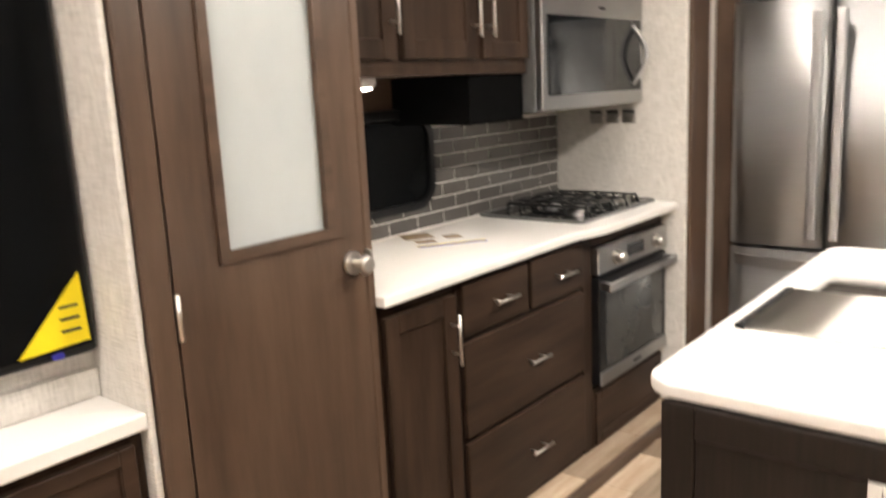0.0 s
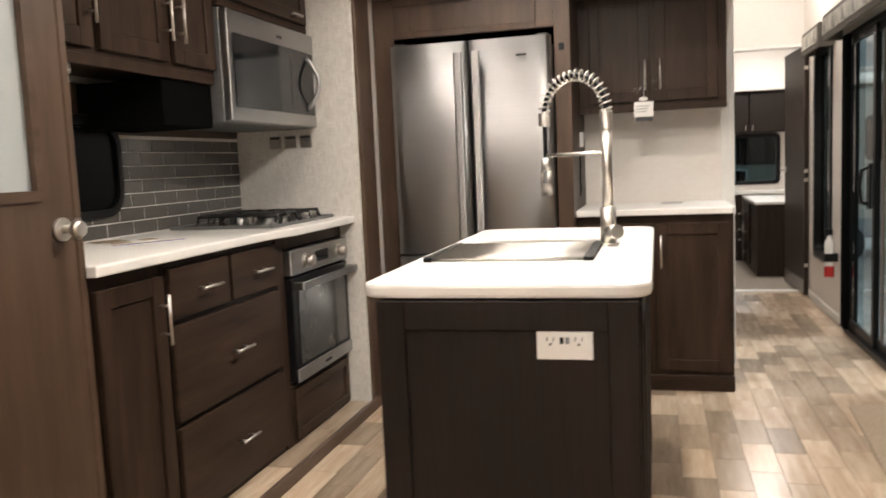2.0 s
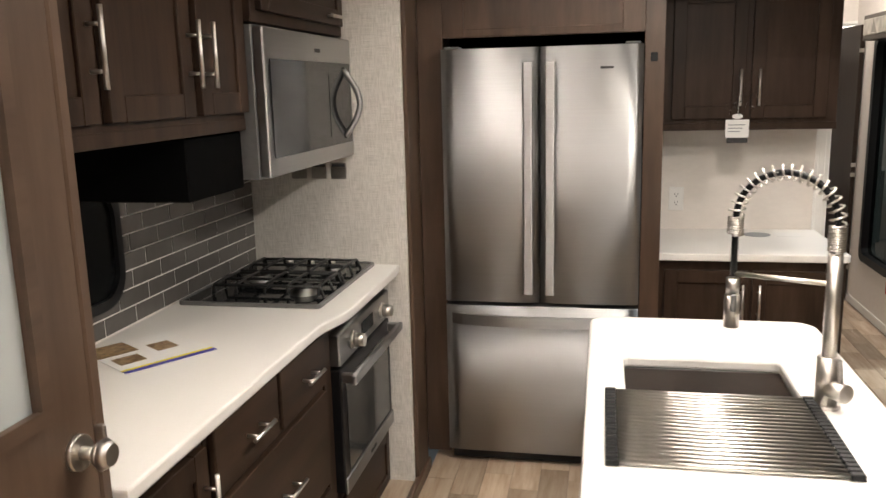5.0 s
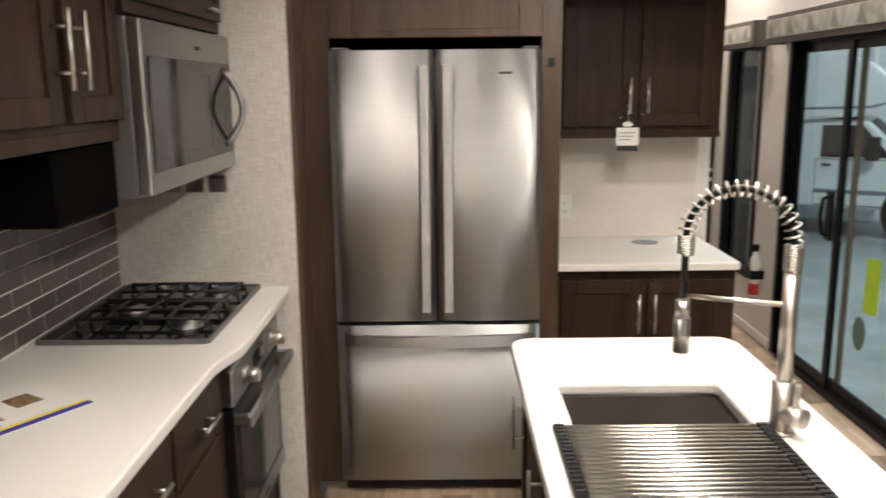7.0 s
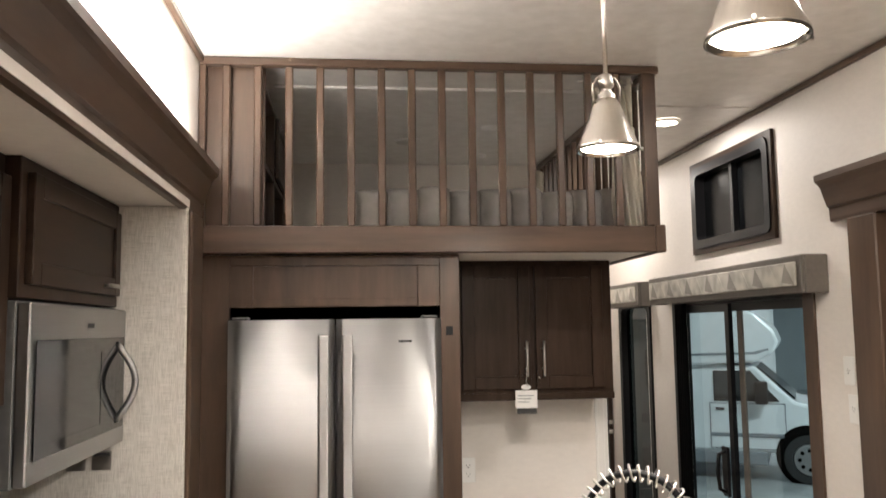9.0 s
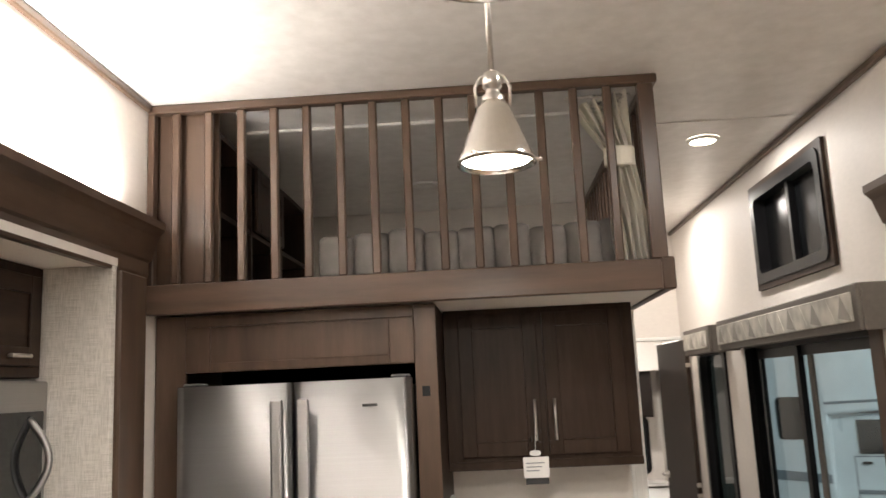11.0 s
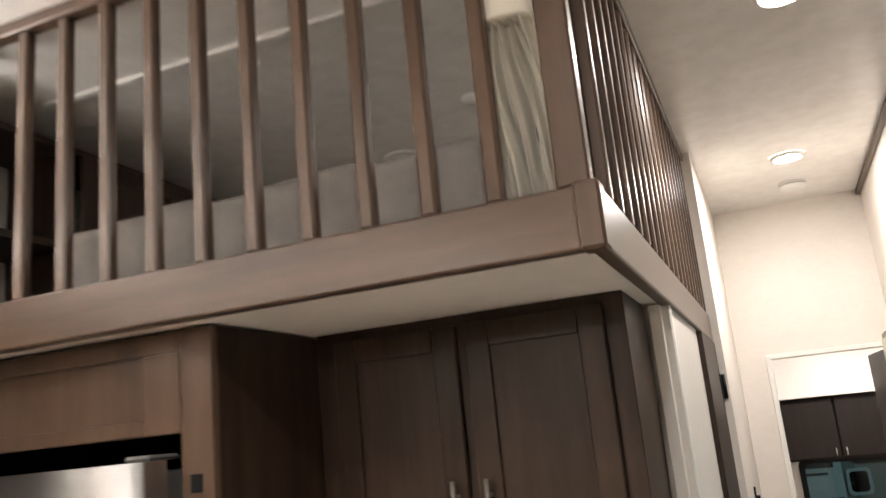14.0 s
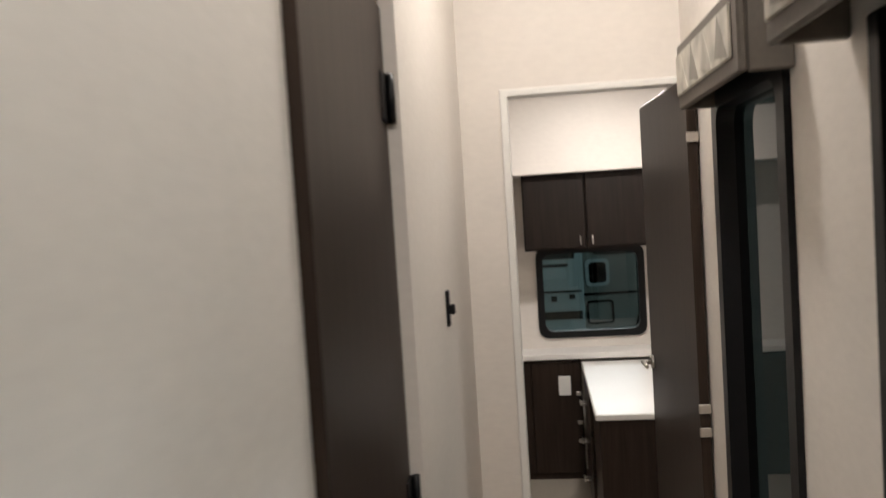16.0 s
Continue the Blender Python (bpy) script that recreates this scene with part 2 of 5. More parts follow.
# ---------------------------------------------------------------- mesh helpers
def box(bm, x0, x1, y0, y1, z0, z1, bevel=0.0, seg=1):
    t = bmesh.new()
    bmesh.ops.create_cube(t, size=1.0, matrix=Matrix.Translation(((x0 + x1) / 2, (y0 + y1) / 2, (z0 + z1) / 2)) @ Matrix.Diagonal((x1 - x0, y1 - y0, z1 - z0, 1)))
    if bevel:
        bmesh.ops.bevel(t, geom=t.edges[:], offset=bevel, segments=seg, affect="EDGES", profile=0.5)
    join(bm, t)
    return bm


def join(bm, t, m=None):
    if m is not None:
        bmesh.ops.transform(t, matrix=m, verts=t.verts[:])
    off = {}
    for v in t.verts:
        off[v] = bm.verts.new(v.co)
    for f in t.faces:
        try:
            nf = bm.faces.new([off[v] for v in f.verts])
            nf.smooth = f.smooth
        except ValueError:
            pass
    t.free()


def B(x0, x1, y0, y1, z0, z1, bevel=0.003, seg=1):
    return box(bmesh.new(), x0, x1, y0, y1, z0, z1, bevel, seg)


def rod(bm, a, b, r, seg=12, r2=None, smooth=True):
    a, b = Vector(a), Vector(b)
    d = b - a
    t = bmesh.new()
    bmesh.ops.create_cone(t, cap_ends=True, segments=seg, radius1=r, radius2=r if r2 is None else r2, depth=d.length)
    for f in t.faces:
        f.smooth = smooth and len(f.verts) == 4
    join(bm, t, Matrix.Translation((a + b) / 2) @ d.to_track_quat("Z", "Y").to_matrix().to_4x4())
    return bm


def tube(bm, pts, r, seg=8):
    pts = [Vector(p) for p in pts]
    rings = []
    side = None
    for i, p in enumerate(pts):
        d = (pts[min(i + 1, len(pts) - 1)] - pts[max(i - 1, 0)]).normalized()
        if side is None:
            side = d.orthogonal().normalized()
        side = (side - d * side.dot(d)).normalized()
        up = d.cross(side)
        rings.append([bm.verts.new(p + r * (math.cos(2 * math.pi * k / seg) * side + math.sin(2 * math.pi * k / seg) * up)) for k in range(seg)])
    for a, b in zip(rings, rings[1:]):
        for k in range(seg):
            bm.faces.new((a[k], a[(k + 1) % seg], b[(k + 1) % seg], b[k])).smooth = True
    bm.faces.new(rings[0][::-1])
    bm.faces.new(rings[-1])
    return bm


def lathe(bm, centre, profile, seg=28):
    """profile: (radius, z) from the top down, turned round a vertical line."""
    cx, cy, cz = centre
    rings = []
    for r, z in profile:
        rings.append([bm.verts.new((cx + r * math.cos(2 * math.pi * k / seg), cy + r * math.sin(2 * math.pi * k / seg), cz + z)) for k in range(seg)])
    for a, b in zip(rings, rings[1:]):
        for k in range(seg):
            bm.faces.new((a[k], b[k], b[(k + 1) % seg], a[(k + 1) % seg])).smooth = True
    return bm


def prism(bm, pts, axis, a, b):
    """A flat outline drawn out along an axis from a to b."""
    def at(p, w):
        return {"x": (w, p[0], p[1]), "y": (p[0], w, p[1]), "z": (p[0], p[1], w)}[axis]
    lo = [bm.verts.new(at(p, a)) for p in pts]
    hi = [bm.verts.new(at(p, b)) for p in pts]
    n = len(pts)
    for i in range(n):
        bm.faces.new((lo[i], lo[(i + 1) % n], hi[(i + 1) % n], hi[i]))
    bm.faces.new(lo[::-1])
    bm.faces.new(hi)
    bmesh.ops.recalc_face_normals(bm, faces=bm.faces[:])
    return bm


def rounded(x0, x1, y0, y1, r, n=6):
    pts = []
    for cx, cy, a0 in ((x1 - r, y1 - r, 0), (x0 + r, y1 - r, 90), (x0 + r, y0 + r, 180), (x1 - r, y0 + r, 270)):
        for k in range(n + 1):
            a = radians(a0 + 90 * k / n)
            pts.append((cx + r * math.cos(a), cy + r * math.sin(a)))
    return pts


def slab(outer, holes, z0, z1, bevel=0.006):
    """A worktop of any outline with holes cut through it."""
    bm = bmesh.new()
    loops = []
    for loop in [outer] + holes:
        vs = [bm.verts.new((x, y, z0)) for x, y in loop]
        loops += [bm.edges.new((vs[i], vs[(i + 1) % len(vs)])) for i in range(len(vs))]
    bmesh.ops.triangle_fill(bm, edges=loops, use_beauty=True, use_dissolve=False)
    ext = bmesh.ops.extrude_face_region(bm, geom=bm.faces[:])
    bmesh.ops.translate(bm, verts=[v for v in ext["geom"] if isinstance(v, bmesh.types.BMVert)], vec=(0, 0, z1 - z0))
    bmesh.ops.recalc_face_normals(bm, faces=bm.faces[:])
    if bevel:
        sharp = [e for e in bm.edges if len(e.link_faces) == 2 and e.calc_face_angle(0) > 1.2 and abs(e.verts[0].co.z - e.verts[1].co.z) < 1e-5]
        bmesh.ops.bevel(bm, geom=sharp, offset=bevel, segments=2, affect="EDGES", profile=0.5)
    return bm


def ring(outer, inner, axis, a, b):
    """A frame between two outlines with the same number of points."""
    bm = bmesh.new()

    def at(p, w):
        return {"x": (w, p[0], p[1]), "y": (p[0], w, p[1]), "z": (p[0], p[1], w)}[axis]
    rows = [[bm.verts.new(at(p, w)) for p in pts] for pts, w in ((outer, a), (outer, b), (inner, b), (inner, a))]
    n = len(outer)
    for r in range(4):
        q, s = rows[r], rows[(r + 1) % 4]
        for i in range(n):
            bm.faces.new((q[i], q[(i + 1) % n], s[(i + 1) % n], s[i]))
    bmesh.ops.recalc_face_normals(bm, faces=bm.faces[:])
    return bm


def quad(pts):
    bm = bmesh.new()
    bm.faces.new([bm.verts.new(p) for p in pts])
    return bm


def mesh_of(bm, name, material):
    me = bpy.data.meshes.new(name)
    bm.to_mesh(me)
    bm.free()
    me.materials.append(material)
    return me


def thing(name, at, label, category, group=""):
    ob = new(name)
    ob.empty_display_size = 0.05
    ob.location = at
    return tagged(ob, label, category, group)


def part(name, bm, material, parent, label=""):
    ob = new(name, mesh_of(bm, name, material))
    ob.parent = parent
    if parent.type == "EMPTY":
        ob.location = -Vector(parent.location)
    return tagged(ob, label)


def solo(name, bm, material, label, category, group="", at=None):
    ob = new(name, mesh_of(bm, name, material))
    return tagged(ob, label, category, group)


def structure(name, bm, material, label=""):
    return tagged(new(name, mesh_of(bm, name, material)), label, kind="structure")


EAST = lambda x, y, z: pose(x, y, z, 0, 0, 90)     # a front that faces +x, its width along +y
SOUTH = lambda x, y, z: pose(x, y, z)              # a front that faces -y, its width along +x
WEST = lambda x, y, z: pose(x, y, z, 0, 0, -90)    # a front that faces -x, its width along -y


def shaker(w, h, m, rail=0.055, t=0.02, recess=0.009):
    bm = bmesh.new()
    box(bm, 0, rail, -t, 0, 0, h, 0.0022)
    box(bm, w - rail, w, -t, 0, 0, h, 0.0022)
    box(bm, rail, w - rail, -t, 0, 0, rail, 0.0022)
    box(bm, rail, w - rail, -t, 0, h - rail, h, 0.0022)
    box(bm, rail - 0.003, w - rail + 0.003, -t + recess, -0.002, rail - 0.003, h - rail + 0.003)
    bmesh.ops.transform(bm, matrix=m, verts=bm.verts[:])
    return bm


def flat_front(w, h, m, t=0.02):
    bm = box(bmesh.new(), 0, w, -t, 0, 0, h, 0.004, 2)
    bmesh.ops.transform(bm, matrix=m, verts=bm.verts[:])
    return bm


def pull(length, m, upright=True, r=0.0055, out=0.032):
    """A bar pull on two posts."""
    bm = bmesh.new()
    e = 0.22 * length
    if upright:
        rod(bm, (0, -out, -length / 2), (0, -out, length / 2), r, 10)
        for s in (-1, 1):
            rod(bm, (0, 0, s * (length / 2 - e)), (0, -out, s * (length / 2 - e)), r * 0.8, 8)
    else:
        rod(bm, (-length / 2, -out, 0), (length / 2, -out, 0), r, 10)
        for s in (-1, 1):
            rod(bm, (s * (length / 2 - e), 0, 0), (s * (length / 2 - e), -out, 0), r * 0.8, 8)
    bmesh.ops.transform(bm, matrix=m, verts=bm.verts[:])
    return bm


# ---------------------------------------------------------------- large structure
W = 2.555          # inner face of the door-side wall
Y0 = -2.4          # end wall behind the start
FAR = 7.41         # wall with the bedroom door
SLY = 3.875        # end of the kitchen slide-out

floor = structure("floor", B(0.05, W + 0.1, Y0 - 0.1, FAR + 0.02, -0.08, -0.004, 0), FLOORJ, "wood-look vinyl plank floor")
structure("slide_floor", B(-0.75, 0.028, -0.6, SLY + 0.03, -0.05, 0.040, 0), FLOORJ, "raised floor of the kitchen slide-out")
structure("slide_threshold", B(0.028, 0.052, -0.6, 4.10, -0.02, 0.046, 0.004), MAPLEH, "dark wood edge of the slide-out floor")
structure("bedroom_floor", B(1.0, 2.86, FAR + 0.02, 9.72, -0.08, 0.0, 0), CARPET, "beige carpet of the bedroom")
structure("floor_strip", B(1.98, 2.54, FAR - 0.02, FAR + 0.05, -0.004, 0.012, 0.003), WHITE)

structure("ceiling", B(-0.1, W + 0.15, Y0 - 0.1, FAR + 0.05, CEIL, CEIL + 0.06, 0), CEILM, "mottled off-white ceiling panels")
for cy, x0 in ((4.75, 1.82), (2.0, 0.0)):
    structure("trim", B(x0, W, cy, cy + 0.035, CEIL - 0.006, CEIL - 0.0005, 0.002), CEILM, "flat ceiling seam strip")
structure("bedroom_ceiling", B(1.0, 2.86, FAR + 0.05, 9.72, 2.38, 2.44, 0), CEILM)

bm = bmesh.new()      # left wall: above the slide opening, by the fridge and behind the loft
box(bm, -0.06, 0.0, Y0, SLY + 0.03, 2.155, CEIL)
box(bm, -0.06, 0.0, SLY + 0.03, FAR, 0, CEIL)
box(bm, -0.06, 0.0, Y0, -0.6, 0, 2.155)
structure("wall_left", bm, WALL, "white panel wall above the kitchen slide-out")
bm = bmesh.new()
box(bm, -0.75, -0.60, -0.6, SLY + 0.06, 0.04, 2.2)
structure("wall_slide_back", bm, WALL, "back wall of the kitchen slide-out")
structure("wall_slide_end", B(-0.60, 0.026, SLY, SLY + 0.028, 0.04, 2.15, 0.002), LINEN, "linen-textured side panel beside the cooktop")
structure("wall_slide_start", B(-0.60, 0.0, -0.66, -0.6, 0.04, 2.15, 0), LINEN)
structure("slide_ceiling", B(-0.62, 0.028, -0.6, SLY + 0.03, 2.15, 2.155 + 0.02, 0), WALL, "white soffit of the kitchen slide-out")


def crown(x_wall, y0, y1, side, z=2.14):
    """Cornice profile along y; side is the way it leans into the room."""
    prof = [(0, 0), (0.022, 0), (0.026, 0.012), (0.026, 0.055), (0.036, 0.062), (0.040, 0.075), (0.062, 0.140), (0.078, 0.158), (0.086, 0.164), (0.086, 0.190), (0, 0.190)]
    return prism(bmesh.new(), [(x_wall + side * a, z + b) for a, b in prof], "y", y0, y1)


structure("cornice_left", crown(0.0, -1.2, 4.14, 1), MAPLEH, "stained wood crown over the kitchen slide-out")
structure("jamb_left", B(0.0, 0.040, SLY + 0.03, 4.10, 0.0, 2.14, 0.006), MAPLE, "dark wood upright beside the slide-out")
structure("cornice_right", crown(W, -1.2, 4.19, -1), MAPLEH, "stained wood crown over the opposite slide-out")
structure("jamb_right", B(W - 0.030, W + 0.03, 3.90, 4.075, 0.0, 2.14, 0.006), MAPLE, "dark wood upright of the opposite slide-out")
for nm, a, b in (("trim_ceiling_left", 0.0, 0.022), ("trim_ceiling_right", W - 0.022, W)):
    structure(nm, B(a, b, Y0, 4.16 if a == 0 else FAR, CEIL - 0.028, CEIL - 0.001, 0.004), MAPLEH, "thin dark wood strip under the ceiling")

# door-side wall with patio door, tall narrow window and upper window
SL0, SL1, SLT = 4.37, 5.93, 1.87
NW0, NW1, NWB, NWT = 6.31, 6.94, 0.36, 1.90
UW0, UW1, UWB, UWT = 4.66, 5.54, 2.145, 2.625
bm = bmesh.new()
X2 = W + 0.06
box(bm, W, X2, 4.04, SL0, 0, CEIL)
box(bm, W, X2, SL0, SL1, SLT, UWB)
box(bm, W, X2, SL0, UW0, UWB, CEIL)
box(bm, W, X2, UW1, SL1, UWB, CEIL)
box(bm, W, X2, UW0, UW1, UWT, CEIL)
box(bm, W, X2, SL1, NW0, 0, CEIL)
box(bm, W, X2, NW0, NW1, NWT, CEIL)
box(bm, W, X2, NW0, NW1, 0, NWB)
box(bm, W, X2, NW1, FAR + 0.06, 0, CEIL)
box(bm, W, X2, Y0, 4.04, 2.155, CEIL)
box(bm, W, X2, Y0, -0.6, 0, 2.155)
structure("wall_right", bm, WALL, "white panel wall with patio door and windows")
bm = bmesh.new()     # the opposite slide-out, closed by added unseen walls, dark to cut fill light
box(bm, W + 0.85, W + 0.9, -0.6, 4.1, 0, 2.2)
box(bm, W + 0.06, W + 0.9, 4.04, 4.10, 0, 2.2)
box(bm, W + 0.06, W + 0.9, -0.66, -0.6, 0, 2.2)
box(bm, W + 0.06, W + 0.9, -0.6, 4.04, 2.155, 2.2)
structure("wall_slide_right", bm, TAUPE, "unseen walls added to the opposite slide-out, dark taupe to cut bounce light")
structure("slide_floor_right", B(W + 0.1, W + 0.9, -0.6, 4.04, -0.05, 0.04, 0), FLOORM)
# unseen end wall, added; its mid tone tempers what the steel reflects
structure("wall_back", B(-0.1, W + 0.1, Y0 - 0.06, Y0, 0, CEIL, 0), LINEN, "unseen end wall, added in mid-tone linen")

# far wall with the bedroom doorway
DX0, DX1, DT = 1.995, 2.551, 1.985
bm = bmesh.new()
box(bm, 1.78, DX0, FAR, FAR + 0.05, 0, CEIL)
box(bm, DX0, DX1, FAR, FAR + 0.05, DT, CEIL)
box(bm, DX1, W + 0.06, FAR, FAR + 0.05, 0, CEIL)
structure("wall_far", bm, WALL, "white wall above the bedroom doorway")
bm = bmesh.new()
box(bm, DX0 - 0.022, DX0 + 0.004, FAR - 0.012, FAR + 0.055, 0, DT + 0.004, 0.003)
box(bm, DX0 - 0.022, DX1 + 0.012, FAR - 0.012, FAR + 0.055, DT, DT + 0.024, 0.003)
structure("door_frame", bm, WHITE, "slim white trim round the bedroom doorway")

# hall side of the bathroom block
bm = bmesh.new()
box(bm, 1.72, 1.80, 4.981, 5.655, 0, 2.02)
structure("wall_hall", bm, WALL, "smooth white panel wall of the bathroom")
structure("wall_hall_far", B(1.76, 1.84, 6.215, FAR, 0, CEIL, 0), WALL, "white wall beside the bedroom doorway")
bm = bmesh.new()
box(bm, 1.753, 1.806, 4.956, 4.980, 0, 2.02, 0.004)
box(bm, 1.753, 1.785, 4.948, 4.956, 0, 2.02, 0.003)
structure("trim_hall", bm, WHITE, "cream corner trim beside the buffet cabinet")
structure("wall_loft_back", B(0, 1.80, 6.20, 6.26, 2.0, CEIL, 0), WALL)
structure("wall_bath_back", B(0, 1.72, 4.955, 5.0, 0, 2.02, 0), WALL, "plain panel behind the buffet")

bm = bmesh.new()
box(bm, W - 0.008, W + 0.001, 5.95, FAR, 0, 0.06, 0.002)
box(bm, W - 0.008, W + 0.001, 4.08, 4.36, 0, 0.06, 0.002)
structure("baseboard", bm, WHITE)

# ---------------------------------------------------------------- kitchen slide-out
FX = -0.085     # carcass face; fronts stand 20 mm proud
KT = 0.950


def cab_body(parent, x0, x1, y0, y1, z0, z1, material=None):
    return part("body", B(x0, x1, y0, y1, z0, z1, 0.002), material or WOOD, parent)


c = thing("base_cabinet", (-0.3, 2.2, 0.04), "dark wood base cabinet with one tall shaker door", "cabinet")
cab_body(c, -0.60, FX, 2.056, 2.405, 0.04, KT - 0.032)
d = part("door", shaker(0.305, 0.80, EAST(FX, 2.085, 0.075)), WOOD, c)
part("handle", pull(0.155, EAST(FX + 0.02, 2.365, 0.745)), NICKEL, d, "brushed nickel bar pull")

c = thing("drawer_cabinet", (-0.3, 2.78, 0.04), "dark wood drawer cabinet with four drawers", "cabinet")
# espresso carcass paints in the shade of the gaps between drawer fronts
cab_body(c, -0.60, FX, 2.409, 3.175, 0.04, KT - 0.032, ESPRESSO)
for y0, y1, z0, z1, hl in ((2.425, 2.785, 0.728, 0.892, 0.125), (2.805, 3.158, 0.728, 0.892, 0.125), (2.425, 3.158, 0.400, 0.708, 0.125), (2.425, 3.158, 0.072, 0.380, 0.125)):
    d = part("drawer_front", flat_front(y1 - y0, z1 - z0, EAST(FX, y0, z0)), WOODH, c)
    part("handle", pull(hl, EAST(FX + 0.02, (y0 + y1) / 2 + 0.018, (z0 + z1) / 2), False), NICKEL, d, "brushed nickel bar pull")

c = thing("oven_cabinet", (-0.3, 3.52, 0.04), "dark wood cabinet that holds the built-in oven", "cabinet")
bm = bmesh.new()
box(bm, -0.60, FX + 0.004, 3.179, 3.245, 0.04, KT - 0.032, 0.002)
box(bm, -0.60, FX + 0.004, 3.868, SLY - 0.002, 0.04, KT - 0.032, 0.002)
box(bm, -0.60, FX + 0.004, 3.245, 3.868, 0.858, KT - 0.032, 0.002)
box(bm, -0.60, FX + 0.004, 3.245, 3.868, 0.04, 0.286, 0.002)
part("body", bm, WOOD, c)
part("lower_panel", shaker(0.60, 0.215, EAST(FX + 0.004, 3.256, 0.055), 0.04, 0.014), WOODH, c)

o = thing("wall_oven", (-0.3, 3.556, 0.29), "stainless steel gas oven built under the cooktop", "oven")
part("body", B(-0.55, FX - 0.006, 3.250, 3.864, 0.290, 0.852, 0.002), BLACK, o)
cp = part("control_panel", B(FX - 0.006, FX + 0.036, 3.250, 3.864, 0.748, 0.852, 0.006, 2), STEEL, o)
part("display", B(FX + 0.036, FX + 0.039, 3.49, 3.63, 0.778, 0.826, 0.001), BGLASS, cp, "black control window")
for ky in (3.385, 3.745):
    k = bmesh.new()
    rod(k, (FX + 0.036, ky, 0.80), (FX + 0.046, ky, 0.80), 0.030, 24)
    rod(k, (FX + 0.046, ky, 0.80), (FX + 0.080, ky, 0.80), 0.024, 24, 0.021)
    part("knob", k, NICKEL, cp, "ribbed metal knob")
d = part("oven_door", B(FX - 0.006, FX + 0.034, 3.254, 3.860, 0.305, 0.738, 0.006, 2), BLACK, o)
part("window", B(FX + 0.0345, FX + 0.037, 3.30, 3.815, 0.372, 0.690, 0.001), OVENG, d, "dark reflective oven glass")
part("bottom_trim", B(FX + 0.030, FX + 0.040, 3.254, 3.860, 0.302, 0.358, 0.003), STEEL, d)
part("badge", B(FX + 0.040, FX + 0.0412, 3.53, 3.60, 0.322, 0.334, 0), INK, d)
hb = bmesh.new()
box(hb, FX + 0.070, FX + 0.088, 3.245, 3.868, 0.690, 0.722, 0.005, 2)
for ky in (3.262, 3.835):
    box(hb, FX + 0.030, FX + 0.074, ky, ky + 0.022, 0.690, 0.722, 0.004)
part("handle", hb, STEEL, d, "flat stainless bar handle")

outline = [(-0.60, 2.052), (-0.035, 2.052), (-0.035, 3.02)]
for k in range(1, 11):
    s = k / 10
    outline.append((-0.035 + 0.037 * (3 * s * s - 2 * s ** 3), 3.02 + 0.22 * s))
outline += [(0.002, 3.80), (-0.004, SLY - 0.002), (-0.60, SLY - 0.002)]
ct = solo("countertop", slab(outline, [], KT - 0.032, KT), QUARTZ, "white solid-surface worktop that bulges before the cooktop", "countertop")

# cooktop
hobz = KT + 0.001
hob = thing("gas_cooktop", (-0.335, 3.53, hobz), "black three-burner gas cooktop with iron grates", "cooktop")
part("tray", slab(rounded(-0.572, -0.098, 3.215, 3.846, 0.015), [], hobz, hobz + 0.010, 0.003), BGLASS, hob)
part("rim", ring(rounded(-0.576, -0.094, 3.211, 3.850, 0.016), rounded(-0.568, -0.102, 3.219, 3.842, 0.012), "z", hobz, hobz + 0.013), STEELD, hob, "thin steel rim")
for bx_, by_, br in ((-0.20, 3.36, 0.046), (-0.42, 3.52, 0.040), (-0.20, 3.66, 0.046)):
    b_ = bmesh.new()
    lathe(b_, (bx_, by_, hobz + 0.01), [(0.001, 0.022), (br * 0.7, 0.022), (br * 0.75, 0.014), (br, 0.013), (br * 1.05, 0.0)], 24)
    bn = part("burner", b_, STEEL, hob, "steel burner with black cap")
    part("cap", lathe(bmesh.new(), (bx_, by_, hobz + 0.032), [(0.0005, 0.006), (br * 0.6, 0.006), (br * 0.66, 0.0)], 24), IRON, bn)
for gy0, gy1 in ((3.30, 3.505), (3.510, 3.735)):
    g = bmesh.new()
    zt = hobz + 0.048
    for gx in (-0.49, -0.415, -0.315, -0.235, -0.130):
        tube(g, [(gx, gy0, zt - 0.03), (gx, gy0 + 0.012, zt), (gx, (gy0 + gy1) / 2, zt + 0.004), (gx, gy1 - 0.012, zt), (gx, gy1, zt - 0.03)], 0.0055, 6)
    for gy in (gy0 + 0.01, (gy0 + gy1) / 2, gy1 - 0.01):
        tube(g, [(-0.50, gy, zt - 0.036), (-0.495, gy, zt - 0.004), (-0.31, gy, zt - 0.002), (-0.125, gy, zt - 0.004), (-0.115, gy, zt - 0.036)], 0.0055, 6)
    part("grate", g, IRON, hob, "black cast-iron pan support")
for k in range(4):
    ky = 3.79
    kx = -0.42 + k * 0.085
    kb = rod(bmesh.new(), (kx, ky, hobz + 0.01), (kx, ky, hobz + 0.034), 0.017, 18, 0.014)
    part("knob", kb, NICKEL, hob, "metal burner knob")

# upper cabinets
UX = -0.230
c = thing("upper_cabinet", (-0.4, 2.58, 1.52), "dark wood wall cabinet with three shaker doors", "cabinet")
bm = B(-0.60, UX, 2.056, 3.06, 1.545, 2.148, 0.002)
box(bm, UX - 0.02, UX + 0.002, 2.056, 3.06, 1.515, 1.548, 0.002)
part("body", bm, WOOD, c)
